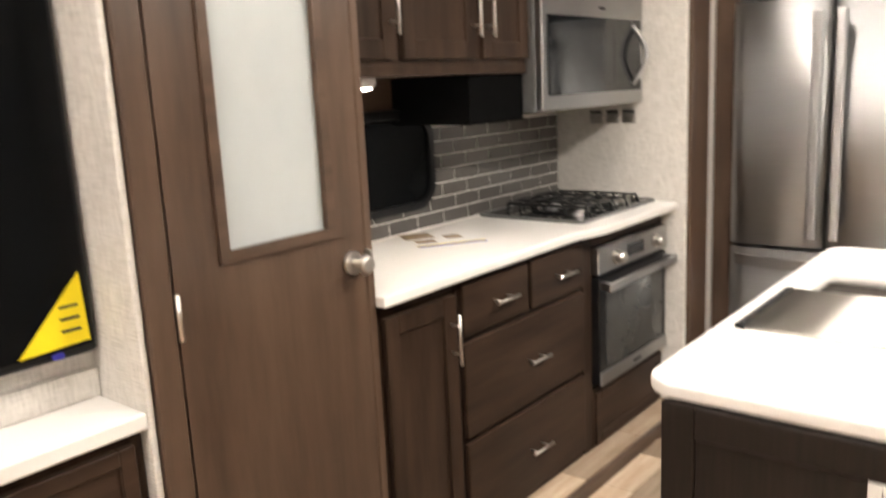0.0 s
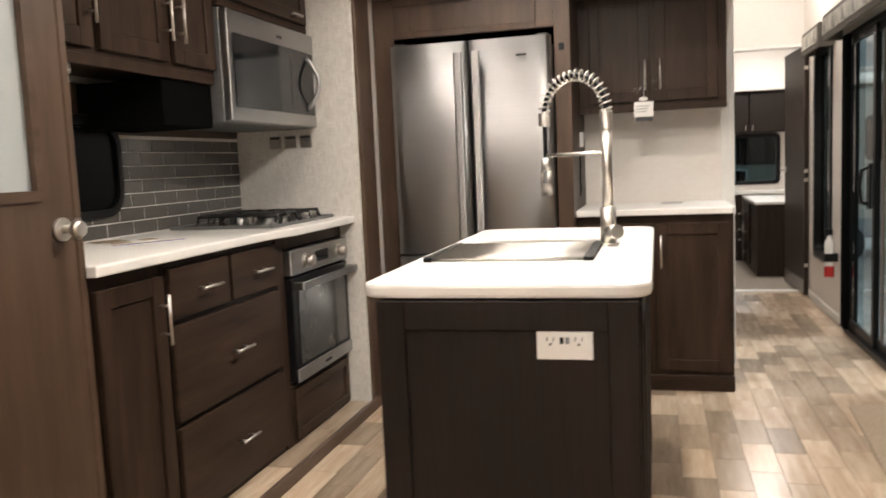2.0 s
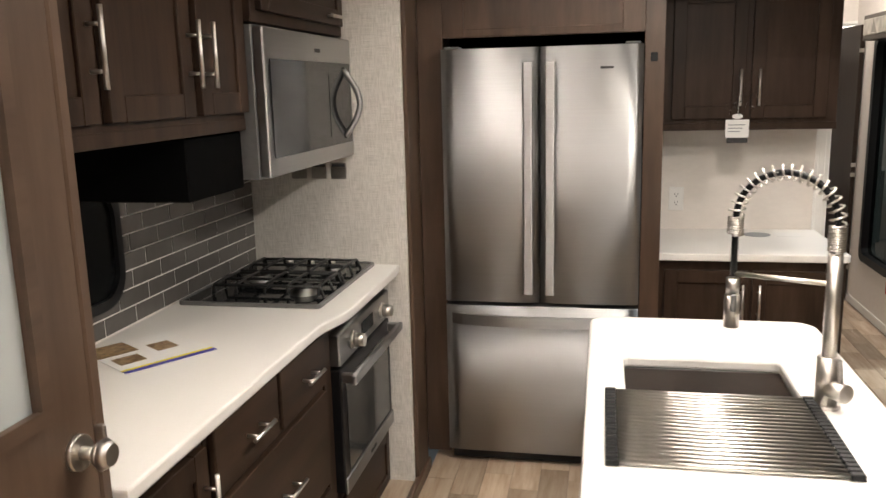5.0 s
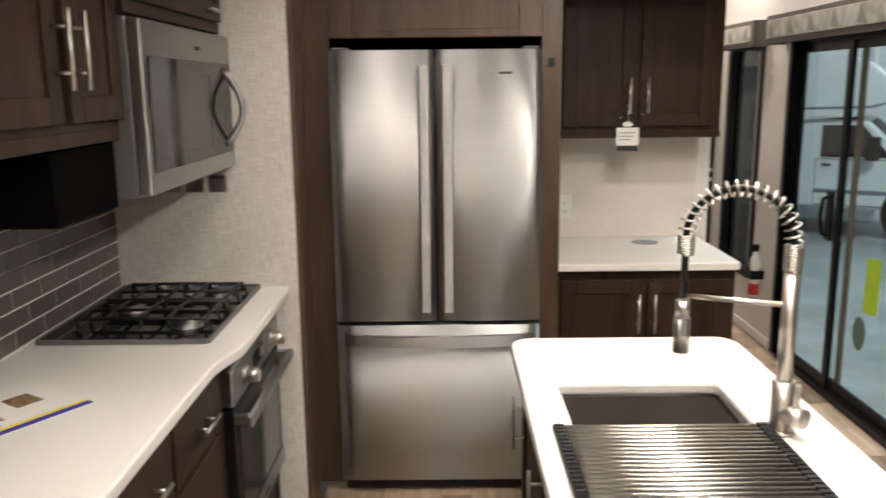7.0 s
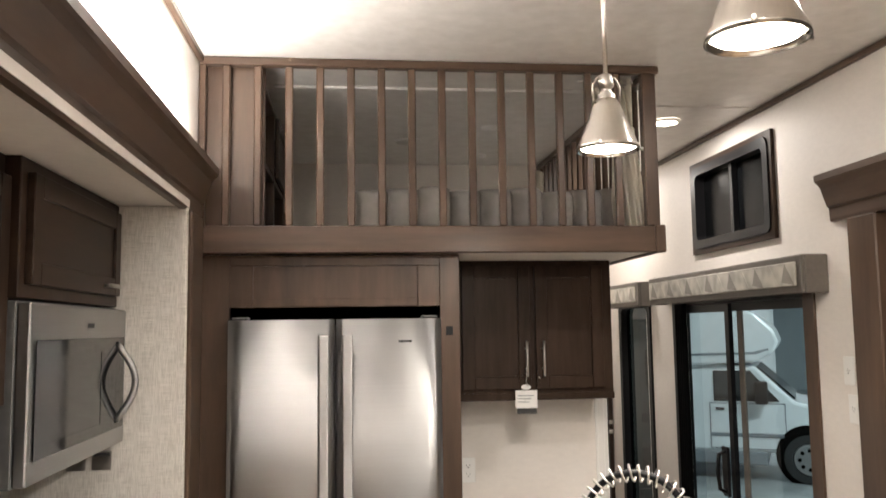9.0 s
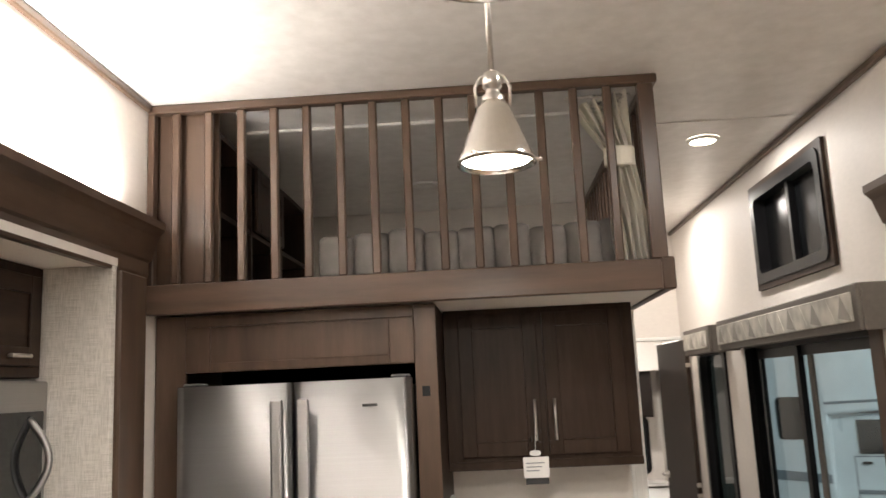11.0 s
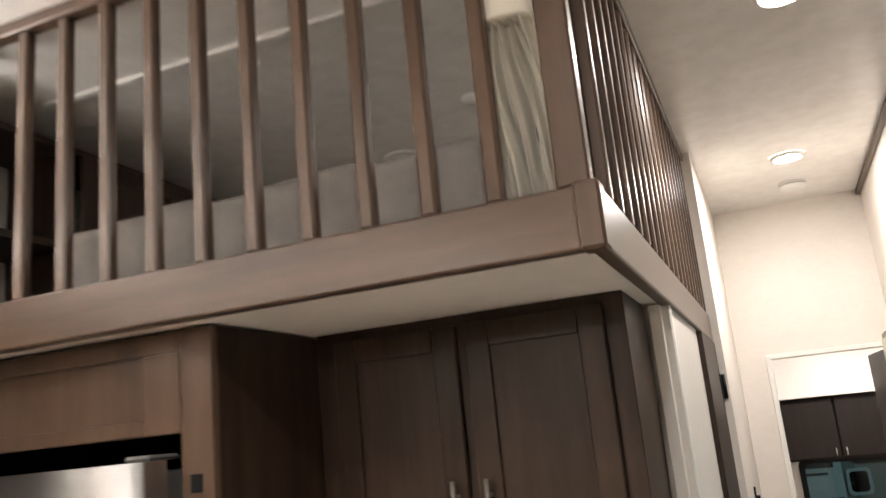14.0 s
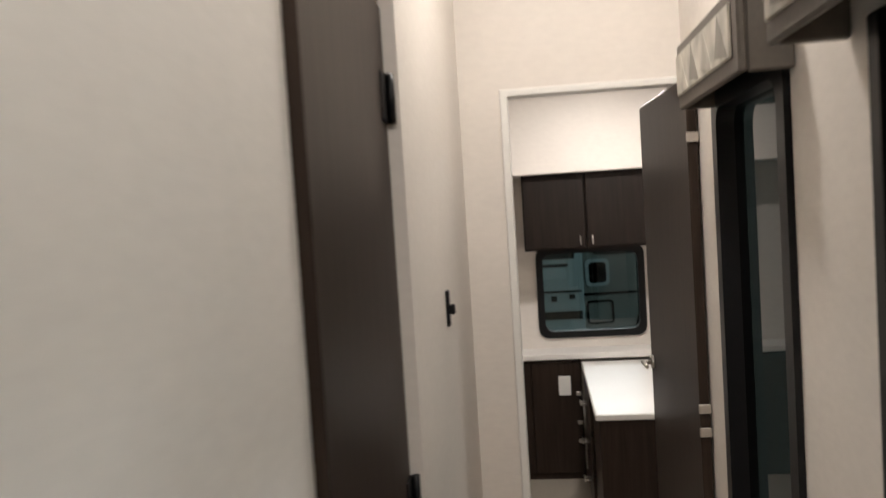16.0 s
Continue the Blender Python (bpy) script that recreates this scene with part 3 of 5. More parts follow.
for y0, y1, hy in ((2.062, 2.355, 2.335), (2.388, 2.745, 2.727), (2.782, 3.052, 2.803)):
    d = part("door", shaker(y1 - y0, 0.53, EAST(UX, y0, 1.565)), WOOD, c)
    part("handle", pull(0.16, EAST(UX + 0.02, hy, 1.712)), NICKEL, d, "brushed nickel bar pull")
c = thing("upper_cabinet", (-0.4, 3.47, 1.82), "dark wood cabinet over the microwave with lift-up door", "cabinet")
part("body", B(-0.60, -0.195, 3.064, SLY - 0.003, 1.812, 2.148, 0.002), WOOD, c)
d = part("door", shaker(0.735, 0.27, EAST(-0.195, 3.10, 1.845)), WOODH, c)
part("handle", pull(0.10, EAST(-0.175, 3.70, 1.872), False, 0.006, 0.022), NICKEL, d, "brushed nickel bar pull")

mw = thing("microwave", (-0.36, 3.465, 1.37), "stainless over-the-range microwave with arched handle", "microwave")
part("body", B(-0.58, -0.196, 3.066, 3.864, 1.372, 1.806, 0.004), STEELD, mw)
d = part("door", B(-0.196, -0.162, 3.066, 3.864, 1.376, 1.800, 0.006, 2), STEEL, mw)
part("window", B(-0.163, -0.1595, 3.10, 3.79, 1.436, 1.704, 0.001), MWG, d, "dark grey door glass")
part("window_border", ring(rounded(3.096, 3.838, 1.430, 1.712, 0.006), rounded(3.16, 3.60, 1.462, 1.672, 0.004), "x", -0.1605, -0.1585), BGLASS, d, "black glass border")
h = bmesh.new()
pts = [(-0.162 + 0.055 * math.sin(math.pi * s / 14), 3.765 + 0.018 * math.sin(math.pi * s / 14), 1.452 + 0.24 * s / 14) for s in range(15)]
tube(h, pts, 0.011, 10)
part("handle", h, STEEL, d, "arched steel handle")
part("badge", B(-0.162, -0.1608, 3.48, 3.53, 1.742, 1.754, 0), INK, d)
for k in range(3):
    solo("care_label", B(-0.42 + 0.08 * k, -0.36 + 0.08 * k, SLY - 0.004, SLY - 0.001, 1.285, 1.345, 0), CLEAR, "clear plastic label hung under the microwave", "label")
for k in range(3):
    solo("label_bar", B(-0.415 + 0.08 * k, -0.365 + 0.08 * k, SLY - 0.0065, SLY - 0.0045, 1.330, 1.340, 0), INK, "dark printed bar on a clear label", "label")

solo("vent_box", B(-0.597, -0.245, 2.74, 3.060, 1.352, 1.513, 0.004), MATTE, "black box under the wall cabinets beside the microwave", "range vent")
puck = thing("puck_light", (-0.33, 2.30, 1.5), "round white under-cabinet light, lit", "lamp")
part("body", lathe(bmesh.new(), (-0.33, 2.30, 1.487), [(0.001, 0.058), (0.055, 0.058), (0.06, 0.012), (0.048, 0.0)], 28), WHITE, puck)
part("lens", lathe(bmesh.new(), (-0.33, 2.30, 1.487), [(0.048, 0.0), (0.030, -0.006), (0.0005, -0.008)], 28), LENSM, puck, "glowing lens")

# kitchen window in the tiled wall
win = tagged(thing("window_1", (-0.6, 2.62, 1.2), "dark kitchen window with rounded black frame", "window"), kind="structure")
part("window_frame", ring(rounded(2.20, 2.945, 1.035, 1.392, 0.10), rounded(2.228, 2.917, 1.063, 1.364, 0.078), "x", -0.598, -0.575), BLACK, win)
part("pane", prism(bmesh.new(), rounded(2.224, 2.921, 1.059, 1.368, 0.080), "x", -0.594, -0.588), NIGHT, win)
part("shade_head", B(-0.592, -0.555, 2.18, 2.975, 1.372, 1.408, 0.008, 2), BLACK, win, "black head rail of the window shade")
structure("trim_backsplash", B(-0.599, -0.592, 2.06, SLY, 1.342, 1.52, 0), MAPLEH, "dark wood panel strip above the backsplash")

# brochure on the worktop
br = thing("brochure", (-0.42, 2.74, KT), "open glossy brochure with food photos on the worktop", "brochure")
bro = Matrix.Translation((-0.42, 2.75, KT)) @ pose(0, 0, 0, 0, 0, 57)
def flat(x0, x1, y0, y1, z0, z1, m):
    t = B(x0, x1, y0, y1, z0, z1, 0)
    bmesh.ops.transform(t, matrix=m, verts=t.verts[:])
    return t
part("sheet", flat(-0.11, 0.14, -0.13, 0.13, 0.0008, 0.0018, bro), PAPER, br)
part("photo", flat(-0.11, 0.0, 0.03, 0.13, 0.0022, 0.0030, bro), PHOTO, br)
part("photo", flat(0.03, 0.09, -0.02, 0.05, 0.0022, 0.0030, bro), PHOTO, br)
part("photo", flat(-0.09, -0.02, -0.06, 0.0, 0.0022, 0.0030, bro), PHOTO, br)
part("stripe", flat(-0.11, 0.14, -0.130, -0.112, 0.0022, 0.0030, bro), BLUE, br)
part("stripe", flat(-0.11, 0.14, -0.110, -0.100, 0.0022, 0.0030, bro), YELLOW, br)

# pantry
PX = -0.080
p = thing("pantry_cabinet", (-0.3, 1.73, 0.04), "tall wood pantry with a frosted-glass door", "pantry")
bm = bmesh.new()
box(bm, -0.60, PX, 1.410, 1.425, 0.04, 2.148, 0)
box(bm, -0.60, PX, 2.035, 2.052, 0.04, 2.148, 0)
box(bm, -0.60, -0.585, 1.425, 2.035, 0.04, 2.148, 0)
box(bm, PX - 0.02, PX, 1.425, 2.035, 2.07, 2.148, 0)
part("body", bm, WOOD, p)
bm = bmesh.new()
box(bm, PX, PX + 0.018, 1.398, 1.462, 0.04, 2.148, 0.004)
box(bm, PX, PX + 0.016, 2.026, 2.054, 0.04, 2.148, 0.004)
box(bm, PX, PX + 0.016, 1.462, 2.026, 2.075, 2.148, 0.004)
part("face_frame", bm, MAPLE, p)
DXp = PX - 0.012
leaf_in = [(1.605, 1.152), (1.902, 1.152), (1.902, 1.96), (1.605, 1.96)]
leaf_out = [(1.468, 0.06), (2.022, 0.06), (2.022, 2.07), (1.468, 2.07)]
d = part("door", ring(leaf_out, leaf_in, "x", DXp, DXp + 0.026), MAPLE, p)
part("glass", B(DXp + 0.006, DXp + 0.014, 1.606, 1.901, 1.152, 1.96, 0), FROST, d, "frosted glass panel")
bead = ring(rounded(1.583, 1.924, 1.130, 1.982, 0.002), rounded(1.608, 1.899, 1.156, 1.956, 0.002), "x", DXp + 0.024, DXp + 0.034)
part("glazing_bead", bead, MAPLEH, d)
kn = bmesh.new()
rod(kn, (DXp + 0.026, 1.975, 1.055), (DXp + 0.036, 1.975, 1.055), 0.030, 24)
rod(kn, (DXp + 0.036, 1.975, 1.055), (DXp + 0.062, 1.975, 1.055), 0.011, 16)
rod(kn, (DXp + 0.062, 1.975, 1.055), (DXp + 0.075, 1.975, 1.055), 0.018, 20, 0.027)
rod(kn, (DXp + 0.075, 1.975, 1.055), (DXp + 0.090, 1.975, 1.055), 0.027, 20, 0.018)
part("knob", kn, NICKEL, d, "polished nickel door knob")
part("latch", B(PX + 0.012, PX + 0.030, 2.026, 2.036, 1.03, 1.08, 0.002), NICKEL, p)
for hz in (0.40, 1.04, 1.80):
    hg = bmesh.new()
    rod(hg, (PX + 0.022, 1.466, hz - 0.05), (PX + 0.022, 1.466, hz + 0.05), 0.006, 10)
    part("hinge", hg, NICKEL, p, "nickel butt hinge")

# entertainment wall beside the pantry
structure("wall_entertainment_side", B(-0.60, PX + 0.004, 1.380, 1.396, 0.04, 2.148, 0.002), LINEN, "grey linen side panel beside the television")
m_ = thing("media_cabinet", (-0.35, 0.6, 0.04), "dark wood media cabinet with pale stone-look top", "cabinet")
part("body", B(-0.60, -0.105, -0.55, 1.378, 0.04, 0.825, 0.003), WOOD, m_)
part("top", B(-0.60, -0.075, -0.55, 1.379, 0.826, 0.862, 0.004), QUARTZ, m_)
part("drawer_front", shaker(0.30, 0.16, EAST(-0.105, 1.05, 0.64), 0.035), WOODH, m_)
part("drawer_front", shaker(0.30, 0.50, EAST(-0.105, 1.05, 0.10), 0.035), WOOD, m_)
part("upstand", B(-0.2618, -0.250, -0.55, 1.379, 0.863, 0.93, 0.003), LINEN, m_, "pale linen upstand behind the top")
fp = thing("fireplace", (-0.105, 0.45, 0.45), "black glass electric fireplace insert", "fireplace")
part("frame", ring(rounded(-0.25, 1.02, 0.25, 0.80, 0.01), rounded(-0.21, 0.98, 0.29, 0.76, 0.01), "x", -0.106, -0.085), BLACK, fp)
part("glass", B(-0.104, -0.098, -0.22, 0.99, 0.28, 0.77, 0), BGLASS, fp)
structure("wall_entertainment", B(-0.60, -0.262, -0.55, 1.379, 0.864, 2.148, 0), LINEN, "linen panel behind the television")
tv = thing("television", (-0.25, 0.7, 1.0), "large black flat television with a yellow tag", "television")
part("frame", B(-0.246, -0.216, 0.05, 1.368, 0.975, 1.75, 0.006), BLACK, tv)
part("screen", B(-0.2165, -0.2145, 0.062, 1.356, 0.995, 1.738, 0), NIGHT, tv)
part("bracket", B(-0.262, -0.246, 0.5, 0.9, 1.15, 1.5, 0), BLACK, tv)
yt = thing("yellow_tag", (-0.21, 1.28, 1.0), "yellow triangular promotional card on the television", "tag")
part("card", prism(bmesh.new(), [(1.205, 0.998), (1.352, 1.004), (1.345, 1.15)], "x", -0.2135, -0.212), YELLOW, yt)
for k in range(3):
    part("text_bar", B(-0.2118, -0.211, 1.295, 1.335, 1.03 + 0.025 * k, 1.036 + 0.025 * k, 0), INK, yt)
part("sticker", prism(bmesh.new(), rounded(1.27, 1.295, 0.978, 0.992, 0.006), "x", -0.2145, -0.212), BLUE, yt)

# ---------------------------------------------------------------- refrigerator wall
FY = 4.262
s_ = thing("fridge_surround", (0.5, 4.3, 0), "tall dark wood surround built round the refrigerator", "cabinet")
bm = bmesh.new()
box(bm, 0.004, 0.112, FY, FY + 0.02, 0, 2.018, 0.002)
box(bm, 0.922, 1.000, FY, FY + 0.02, 0, 2.018, 0.002)
box(bm, 0.112, 0.922, FY, FY + 0.02, 1.975, 2.018, 0.002)
box(bm, 0.112, 0.200, FY, FY + 0.02, 1.815, 1.975, 0.002)
box(bm, 0.835, 0.922, FY, FY + 0.02, 1.815, 1.975, 0.002)
box(bm, 0.200, 0.835, FY, FY + 0.02, 1.815, 1.848, 0.002)
box(bm, 0.198, 0.837, FY + 0.009, FY + 0.016, 1.846, 1.977, 0)
part("face_frame", bm, MAPLE, s_)
part("side_panel", B(0.984, 1.000, FY + 0.02, 4.955, 0, 2.018, 0), WOOD, s_)
part("side_panel", B(0.004, 0.020, FY + 0.02, 4.955, 0, 2.018, 0), WOOD, s_)
# black back and top sheets stand in for the shade round the refrigerator
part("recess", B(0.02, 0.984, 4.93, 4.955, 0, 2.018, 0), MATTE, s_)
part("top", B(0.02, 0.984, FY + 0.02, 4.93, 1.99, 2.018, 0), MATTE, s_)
solo("switch_plate", B(0.945, 0.972, FY - 0.004, FY - 0.0005, 1.70, 1.735, 0.001), BLACK, "small black catch on the wood upright", "switch")

fr = thing("refrigerator", (0.517, 4.5, 0), "stainless French-door refrigerator with bottom freezer drawer", "refrigerator")
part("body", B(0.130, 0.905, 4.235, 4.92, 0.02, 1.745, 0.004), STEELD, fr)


def bowed(x0, x1, z0, z1, y, depth=0.07, bow=0.0012):
    """A door front with a slight bow and soft upright edges."""
    n = 14
    pts = [(x0, y + depth)]
    for k in range(n + 1):
        s = k / n
        e = 0.010 * max(0, 1 - min(s, 1 - s) / 0.035) ** 2
        pts.append((x0 + (x1 - x0) * s, y + e - bow * math.sin(math.pi * s) + bow))
    pts.append((x1, y + depth))
    t = prism(bmesh.new(), pts, "z", z0, z1)
    for f in t.faces:
        if abs(f.normal.z) < 0.5 and f.normal.y < -0.5:
            f.smooth = True
    return t


for x0, x1, hx in ((0.121, 0.513, 0.474), (0.519, 0.915, 0.560)):
    d = part("door", bowed(x0, x1, 0.732, 1.766, 4.158), STEEL, fr)
    h = box(bmesh.new(), hx - 0.021, hx + 0.021, 4.103, 4.122, 0.775, 1.712, 0.008, 3)
    for hz in (0.80, 1.66):
        box(h, hx - 0.012, hx + 0.012, 4.12, 4.17, hz, hz + 0.03, 0.003)
    part("handle", h, STEEL, d, "long flat steel handle")
d = part("freezer_drawer", bowed(0.121, 0.915, 0.060, 0.716, 4.158), STEEL, fr)
h = bmesh.new()
n = 16
prof = []
for k in range(n + 1):
    s = k / n
    prof.append((0.150 + 0.735 * s, 4.158 - 0.012 - 0.050 * math.sin(math.pi * s) ** 0.5))
t = prism(bmesh.new(), prof + [(x, y + 0.018) for x, y in reversed(prof)], "z", 0.640, 0.685)
join(h, t)
part("handle", h, STEEL, d, "bowed steel handle")
part("kick_plate", B(0.135, 0.90, 4.19, 4.235, 0.012, 0.056, 0.003), BLACK, fr)
part("badge", B(0.752, 0.802, 4.1565, 4.1585, 1.676, 1.685, 0), INK, fr)
for hx in (0.16, 0.875):
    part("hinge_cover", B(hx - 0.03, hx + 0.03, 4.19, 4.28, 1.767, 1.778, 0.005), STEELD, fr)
for fx in (0.16, 0.87):
    part("foot", rod(bmesh.new(), (fx, 4.27, 0.0), (fx, 4.27, 0.022), 0.02, 14), RED if fx < 0.5 else BLACK, fr)

# buffet
HY = 4.372
c = thing("buffet_cabinet", (1.37, 4.65, 0), "dark wood buffet base cabinet with two shaker doors", "cabinet")
part("body", B(1.002, 1.748, HY, 4.953, 0.08, 0.882, 0.002), WOOD, c)
part("plinth", B(1.002, 1.751, HY - 0.012, 4.953, 0.0, 0.08, 0.003), WOODH, c)
for x0, x1, hx in ((1.028, 1.368, 1.343), (1.384, 1.732, 1.409)):
    d = part("door", shaker(x1 - x0, 0.735, SOUTH(x0, HY, 0.105)), WOOD, c)
    part("handle", pull(0.165, SOUTH(hx, HY - 0.02, 0.705)), NICKEL, d, "brushed nickel bar pull")
solo("countertop", slab([(1.001, 4.953), (1.001, 4.335)] + [(1.757 - 0.02 + 0.02 * math.sin(radians(a)), 4.335 + 0.02 - 0.02 * math.cos(radians(a))) for a in range(0, 91, 15)] + [(1.757, 4.953)], [], 0.883, 0.915, 0.005), QUARTZ, "white solid-surface top of the buffet", "countertop")
structure("trim_buffet_back", B(1.001, 1.752, 4.945, 4.9545, 0.915, 1.42, 0), WALL, "plain cream panel behind the buffet")
structure("trim_buffet_edge", B(1.738, 1.752, 4.937, 4.9449, 0.917, 1.40, 0.002), WHITE)
UY = 4.660
c = thing("upper_cabinet", (1.37, 4.8, 1.41), "dark wood wall cabinet with two tall shaker doors", "cabinet")
bm = B(1.002, 1.744, UY, 4.953, 1.432, 2.025, 0.002)
box(bm, 1.002, 1.746, UY - 0.006, UY + 0.018, 1.405, 1.436, 0.002)
part("body", bm, WOOD, c)
for x0, x1, hx in ((1.060, 1.366, 1.342), (1.390, 1.700, 1.418)):
    d = part("door", shaker(x1 - x0, 0.545, SOUTH(x0, UY, 1.455)), WOOD, c)
    part("handle", pull(0.155, SOUTH(hx, UY - 0.02, 1.588)), NICKEL, d, "brushed nickel bar pull")


def plate(name, x, z, w, h, m, label, holes):
    """A wall plate with its sockets; front at -y of m."""
    th = thing(name, (m @ Vector((x, 0, z))), label, "outlet")
    t = box(bmesh.new(), x - w / 2, x + w / 2, -0.006, 0, z - h / 2, z + h / 2, 0.003, 2)
    bmesh.ops.transform(t, matrix=m, verts=t.verts[:])
    pl = part("plate", t, WHITE, th)
    for hx, hz in holes:
        t = bmesh.new()
        box(t, x + hx - 0.017, x + hx + 0.017, -0.0075, -0.006, z + hz - 0.014, z + hz + 0.014, 0.0005)
        bmesh.ops.transform(t, matrix=m, verts=t.verts[:])
        so = part("socket", t, WHITE, pl)
        t = bmesh.new()
        for dx, dz, sw, sh in ((-0.007, 0.003, 0.0022, 0.009), (0.007, 0.003, 0.0022, 0.008), (0, -0.008, 0.005, 0.005)):
            box(t, x + hx + dx - sw / 2, x + hx + dx + sw / 2, -0.0082, -0.0074, z + hz + dz - sh / 2, z + hz + dz + sh / 2)
        bmesh.ops.transform(t, matrix=m, verts=t.verts[:])
        part("slots", t, INK, so)
    return th


plate("wall_outlet", 1.118, 1.062, 0.07, 0.115, SOUTH(0, 4.945, 0), "white double socket on the buffet wall", [(0, 0.02), (0, -0.02)])
solo("control_box", B(1.001, 1.016, 4.62, 4.70, 1.235, 1.315, 0.004), WHITE, "small white control on the cabinet side", "switch")
sw = thing("light_switch", (1.005, 4.6, 1.08), "black light switch strip on the cabinet side", "switch")
part("plate", B(1.0005, 1.006, 4.60, 4.66, 0.98, 1.19, 0.002), BLACK, sw)
for k in range(3):
    part("rocker", B(1.006, 1.009, 4.617, 4.643, 1.0 + 0.06 * k, 1.04 + 0.06 * k, 0.002), MAPLE if k == 1 else BLACK, sw)
dp = thing("paper_disc", (1.49, 4.80, 0.916), "grey oval leaflet lying on the buffet top", "leaflet")
part("disc", prism(bmesh.new(), [(1.47 + 0.06 * math.cos(radians(a)), 4.79 + 0.055 * math.sin(radians(a))) for a in range(0, 360, 15)], "z", 0.9155, 0.917), STRIPE, dp)
part("leaflet", prism(bmesh.new(), [(1.55, 4.75), (1.66, 4.74), (1.66, 4.84), (1.55, 4.85)], "z", 0.9155, 0.9165), PAPER, dp)

# hang tag in a plastic bag
tg = thing("hang_tag", (1.342, 4.60, 1.45), "white hang tag in a clear plastic bag", "tag")
part("card", B(1.285, 1.382, 4.606, 4.609, 1.375, 1.452, 0.001), PAPER, tg)
part("stripe", B(1.292, 1.378, 4.604, 4.611, 1.352, 1.3745, 0), INK, tg)
part("logo", prism(bmesh.new(), [(1.333 + 0.022 * math.cos(radians(a)), 1.466 + 0.011 * math.sin(radians(a))) for a in range(0, 360, 20)], "y", 4.604, 4.6075), PAPER, tg)
for k in range(3):
    part("text_bar", B(1.296, 1.345 + 0.01 * k, 4.6045, 4.6058, 1.40 + 0.014 * k, 1.4035 + 0.014 * k, 0), STRIPE, tg)
bm = bmesh.new()
rng = random.Random(5)
for k in range(26):
    a = (1.342 + rng.uniform(-0.05, 0.05), 4.600 + rng.uniform(-0.012, 0.004), 1.50 + rng.uniform(-0.02, 0.045))
    b = (a[0] + rng.uniform(-0.02, 0.02), a[1] + rng.uniform(-0.006, 0.006), a[2] + rng.uniform(-0.025, 0.03))
    c2 = (a[0] + rng.uniform(-0.02, 0.02), a[1] + rng.uniform(-0.006, 0.006), a[2] + rng.uniform(-0.025, 0.03))
    bm.faces.new([bm.verts.new(v) for v in (a, b, c2)])
part("bag", bm, CLEAR, tg, "crumpled clear plastic")
part("string", tube(bmesh.new(), [(1.342, 4.607, 1.60), (1.338, 4.602, 1.55), (1.333, 4.606, 1.475)], 0.0012, 5), WHITE, tg)

# ---------------------------------------------------------------- island
IT = 0.915
isl = thing("kitchen_island", (1.06, 2.65, 0), "dark wood kitchen island cabinet with panelled ends", "island")
bm = B(0.785, 1.348, 1.955, 3.32, 0.0, 0.880, 0.002)
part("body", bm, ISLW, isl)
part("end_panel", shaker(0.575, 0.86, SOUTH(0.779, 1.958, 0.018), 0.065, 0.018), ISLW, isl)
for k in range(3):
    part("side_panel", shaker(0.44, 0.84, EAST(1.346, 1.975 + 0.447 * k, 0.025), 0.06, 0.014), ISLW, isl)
for k in range(3):
    d = part("door", shaker(0.44, 0.80, WEST(0.787, 2.412 + 0.447 * k, 0.05), 0.055, 0.018), WOOD, isl)
    part("handle", pull(0.155, WEST(0.769, (2.375, 2.80, 3.245)[k], 0.70)), NICKEL, d, "brushed nickel bar pull")
solo("island_countertop", slab(rounded(0.733, 1.381, 1.945 + 0.0, 3.36, 0.065, 8), [rounded(0.826, 1.214, 2.355, 2.985, 0.018, 4)], 0.882, IT, 0.009), QUARTZ, "white solid-surface island top with rounded corners", "countertop")
sk = thing("sink", (1.02, 2.67, 0.70), "deep undermount stainless steel sink", "sink")
bm = bmesh.new()
box(bm, 0.812, 0.824, 2.345, 2.995, 0.68, 0.881)
box(bm, 1.216, 1.228, 2.345, 2.995, 0.68, 0.881)
box(bm, 0.824, 1.216, 2.345, 2.353, 0.68, 0.881)
box(bm, 0.824, 1.216, 2.987, 2.995, 0.68, 0.881)
box(bm, 0.812, 1.228, 2.345, 2.995, 0.668, 0.68)
part("bowl", bm, STEEL, sk)
part("drain", lathe(bmesh.new(), (1.02, 2.78, 0.681), [(0.045, 0.004), (0.038, 0.002), (0.03, 0.001), (0.0005, 0.001)], 24), NICKEL, sk)
rk = thing("drying_rack", (1.005, 2.52, IT), "roll-up steel drying rack with black silicone ends", "drying rack")
for k in range(21):
    ry = 2.342 + 0.0183 * k
    part("rod", rod(bmesh.new(), (0.80, ry, IT + 0.0065), (1.21, ry, IT + 0.0065), 0.0054, 10), RODM, rk)
for x0, x1 in ((0.778, 0.802), (1.208, 1.234)):
    t = bmesh.new()
    for k in range(21):
        box(t, x0, x1, 2.342 + 0.0183 * k - 0.0078, 2.342 + 0.0183 * k + 0.0078, IT + 0.0005, IT + 0.013, 0.002)
    box(t, x0, x1, 2.335, 2.716, IT + 0.0005, IT + 0.004)
    part("end_strip", t, BLACK, rk, "black silicone edge")

# spring faucet
fx, fy = 1.252, 2.692
fa = thing("faucet", (fx, fy, IT), "brushed nickel spring pull-down kitchen faucet", "faucet")
bm = bmesh.new()
rod(bm, (fx, fy, IT + 0.0005), (fx, fy, IT + 0.008), 0.030, 24)
rod(bm, (fx, fy, IT + 0.008), (fx, fy, IT + 0.115), 0.023, 24)
rod(bm, (fx, fy, IT + 0.115), (fx, fy, IT + 0.345), 0.0155, 20)
part("column", bm, NICKEL, fa)
bm = bmesh.new()
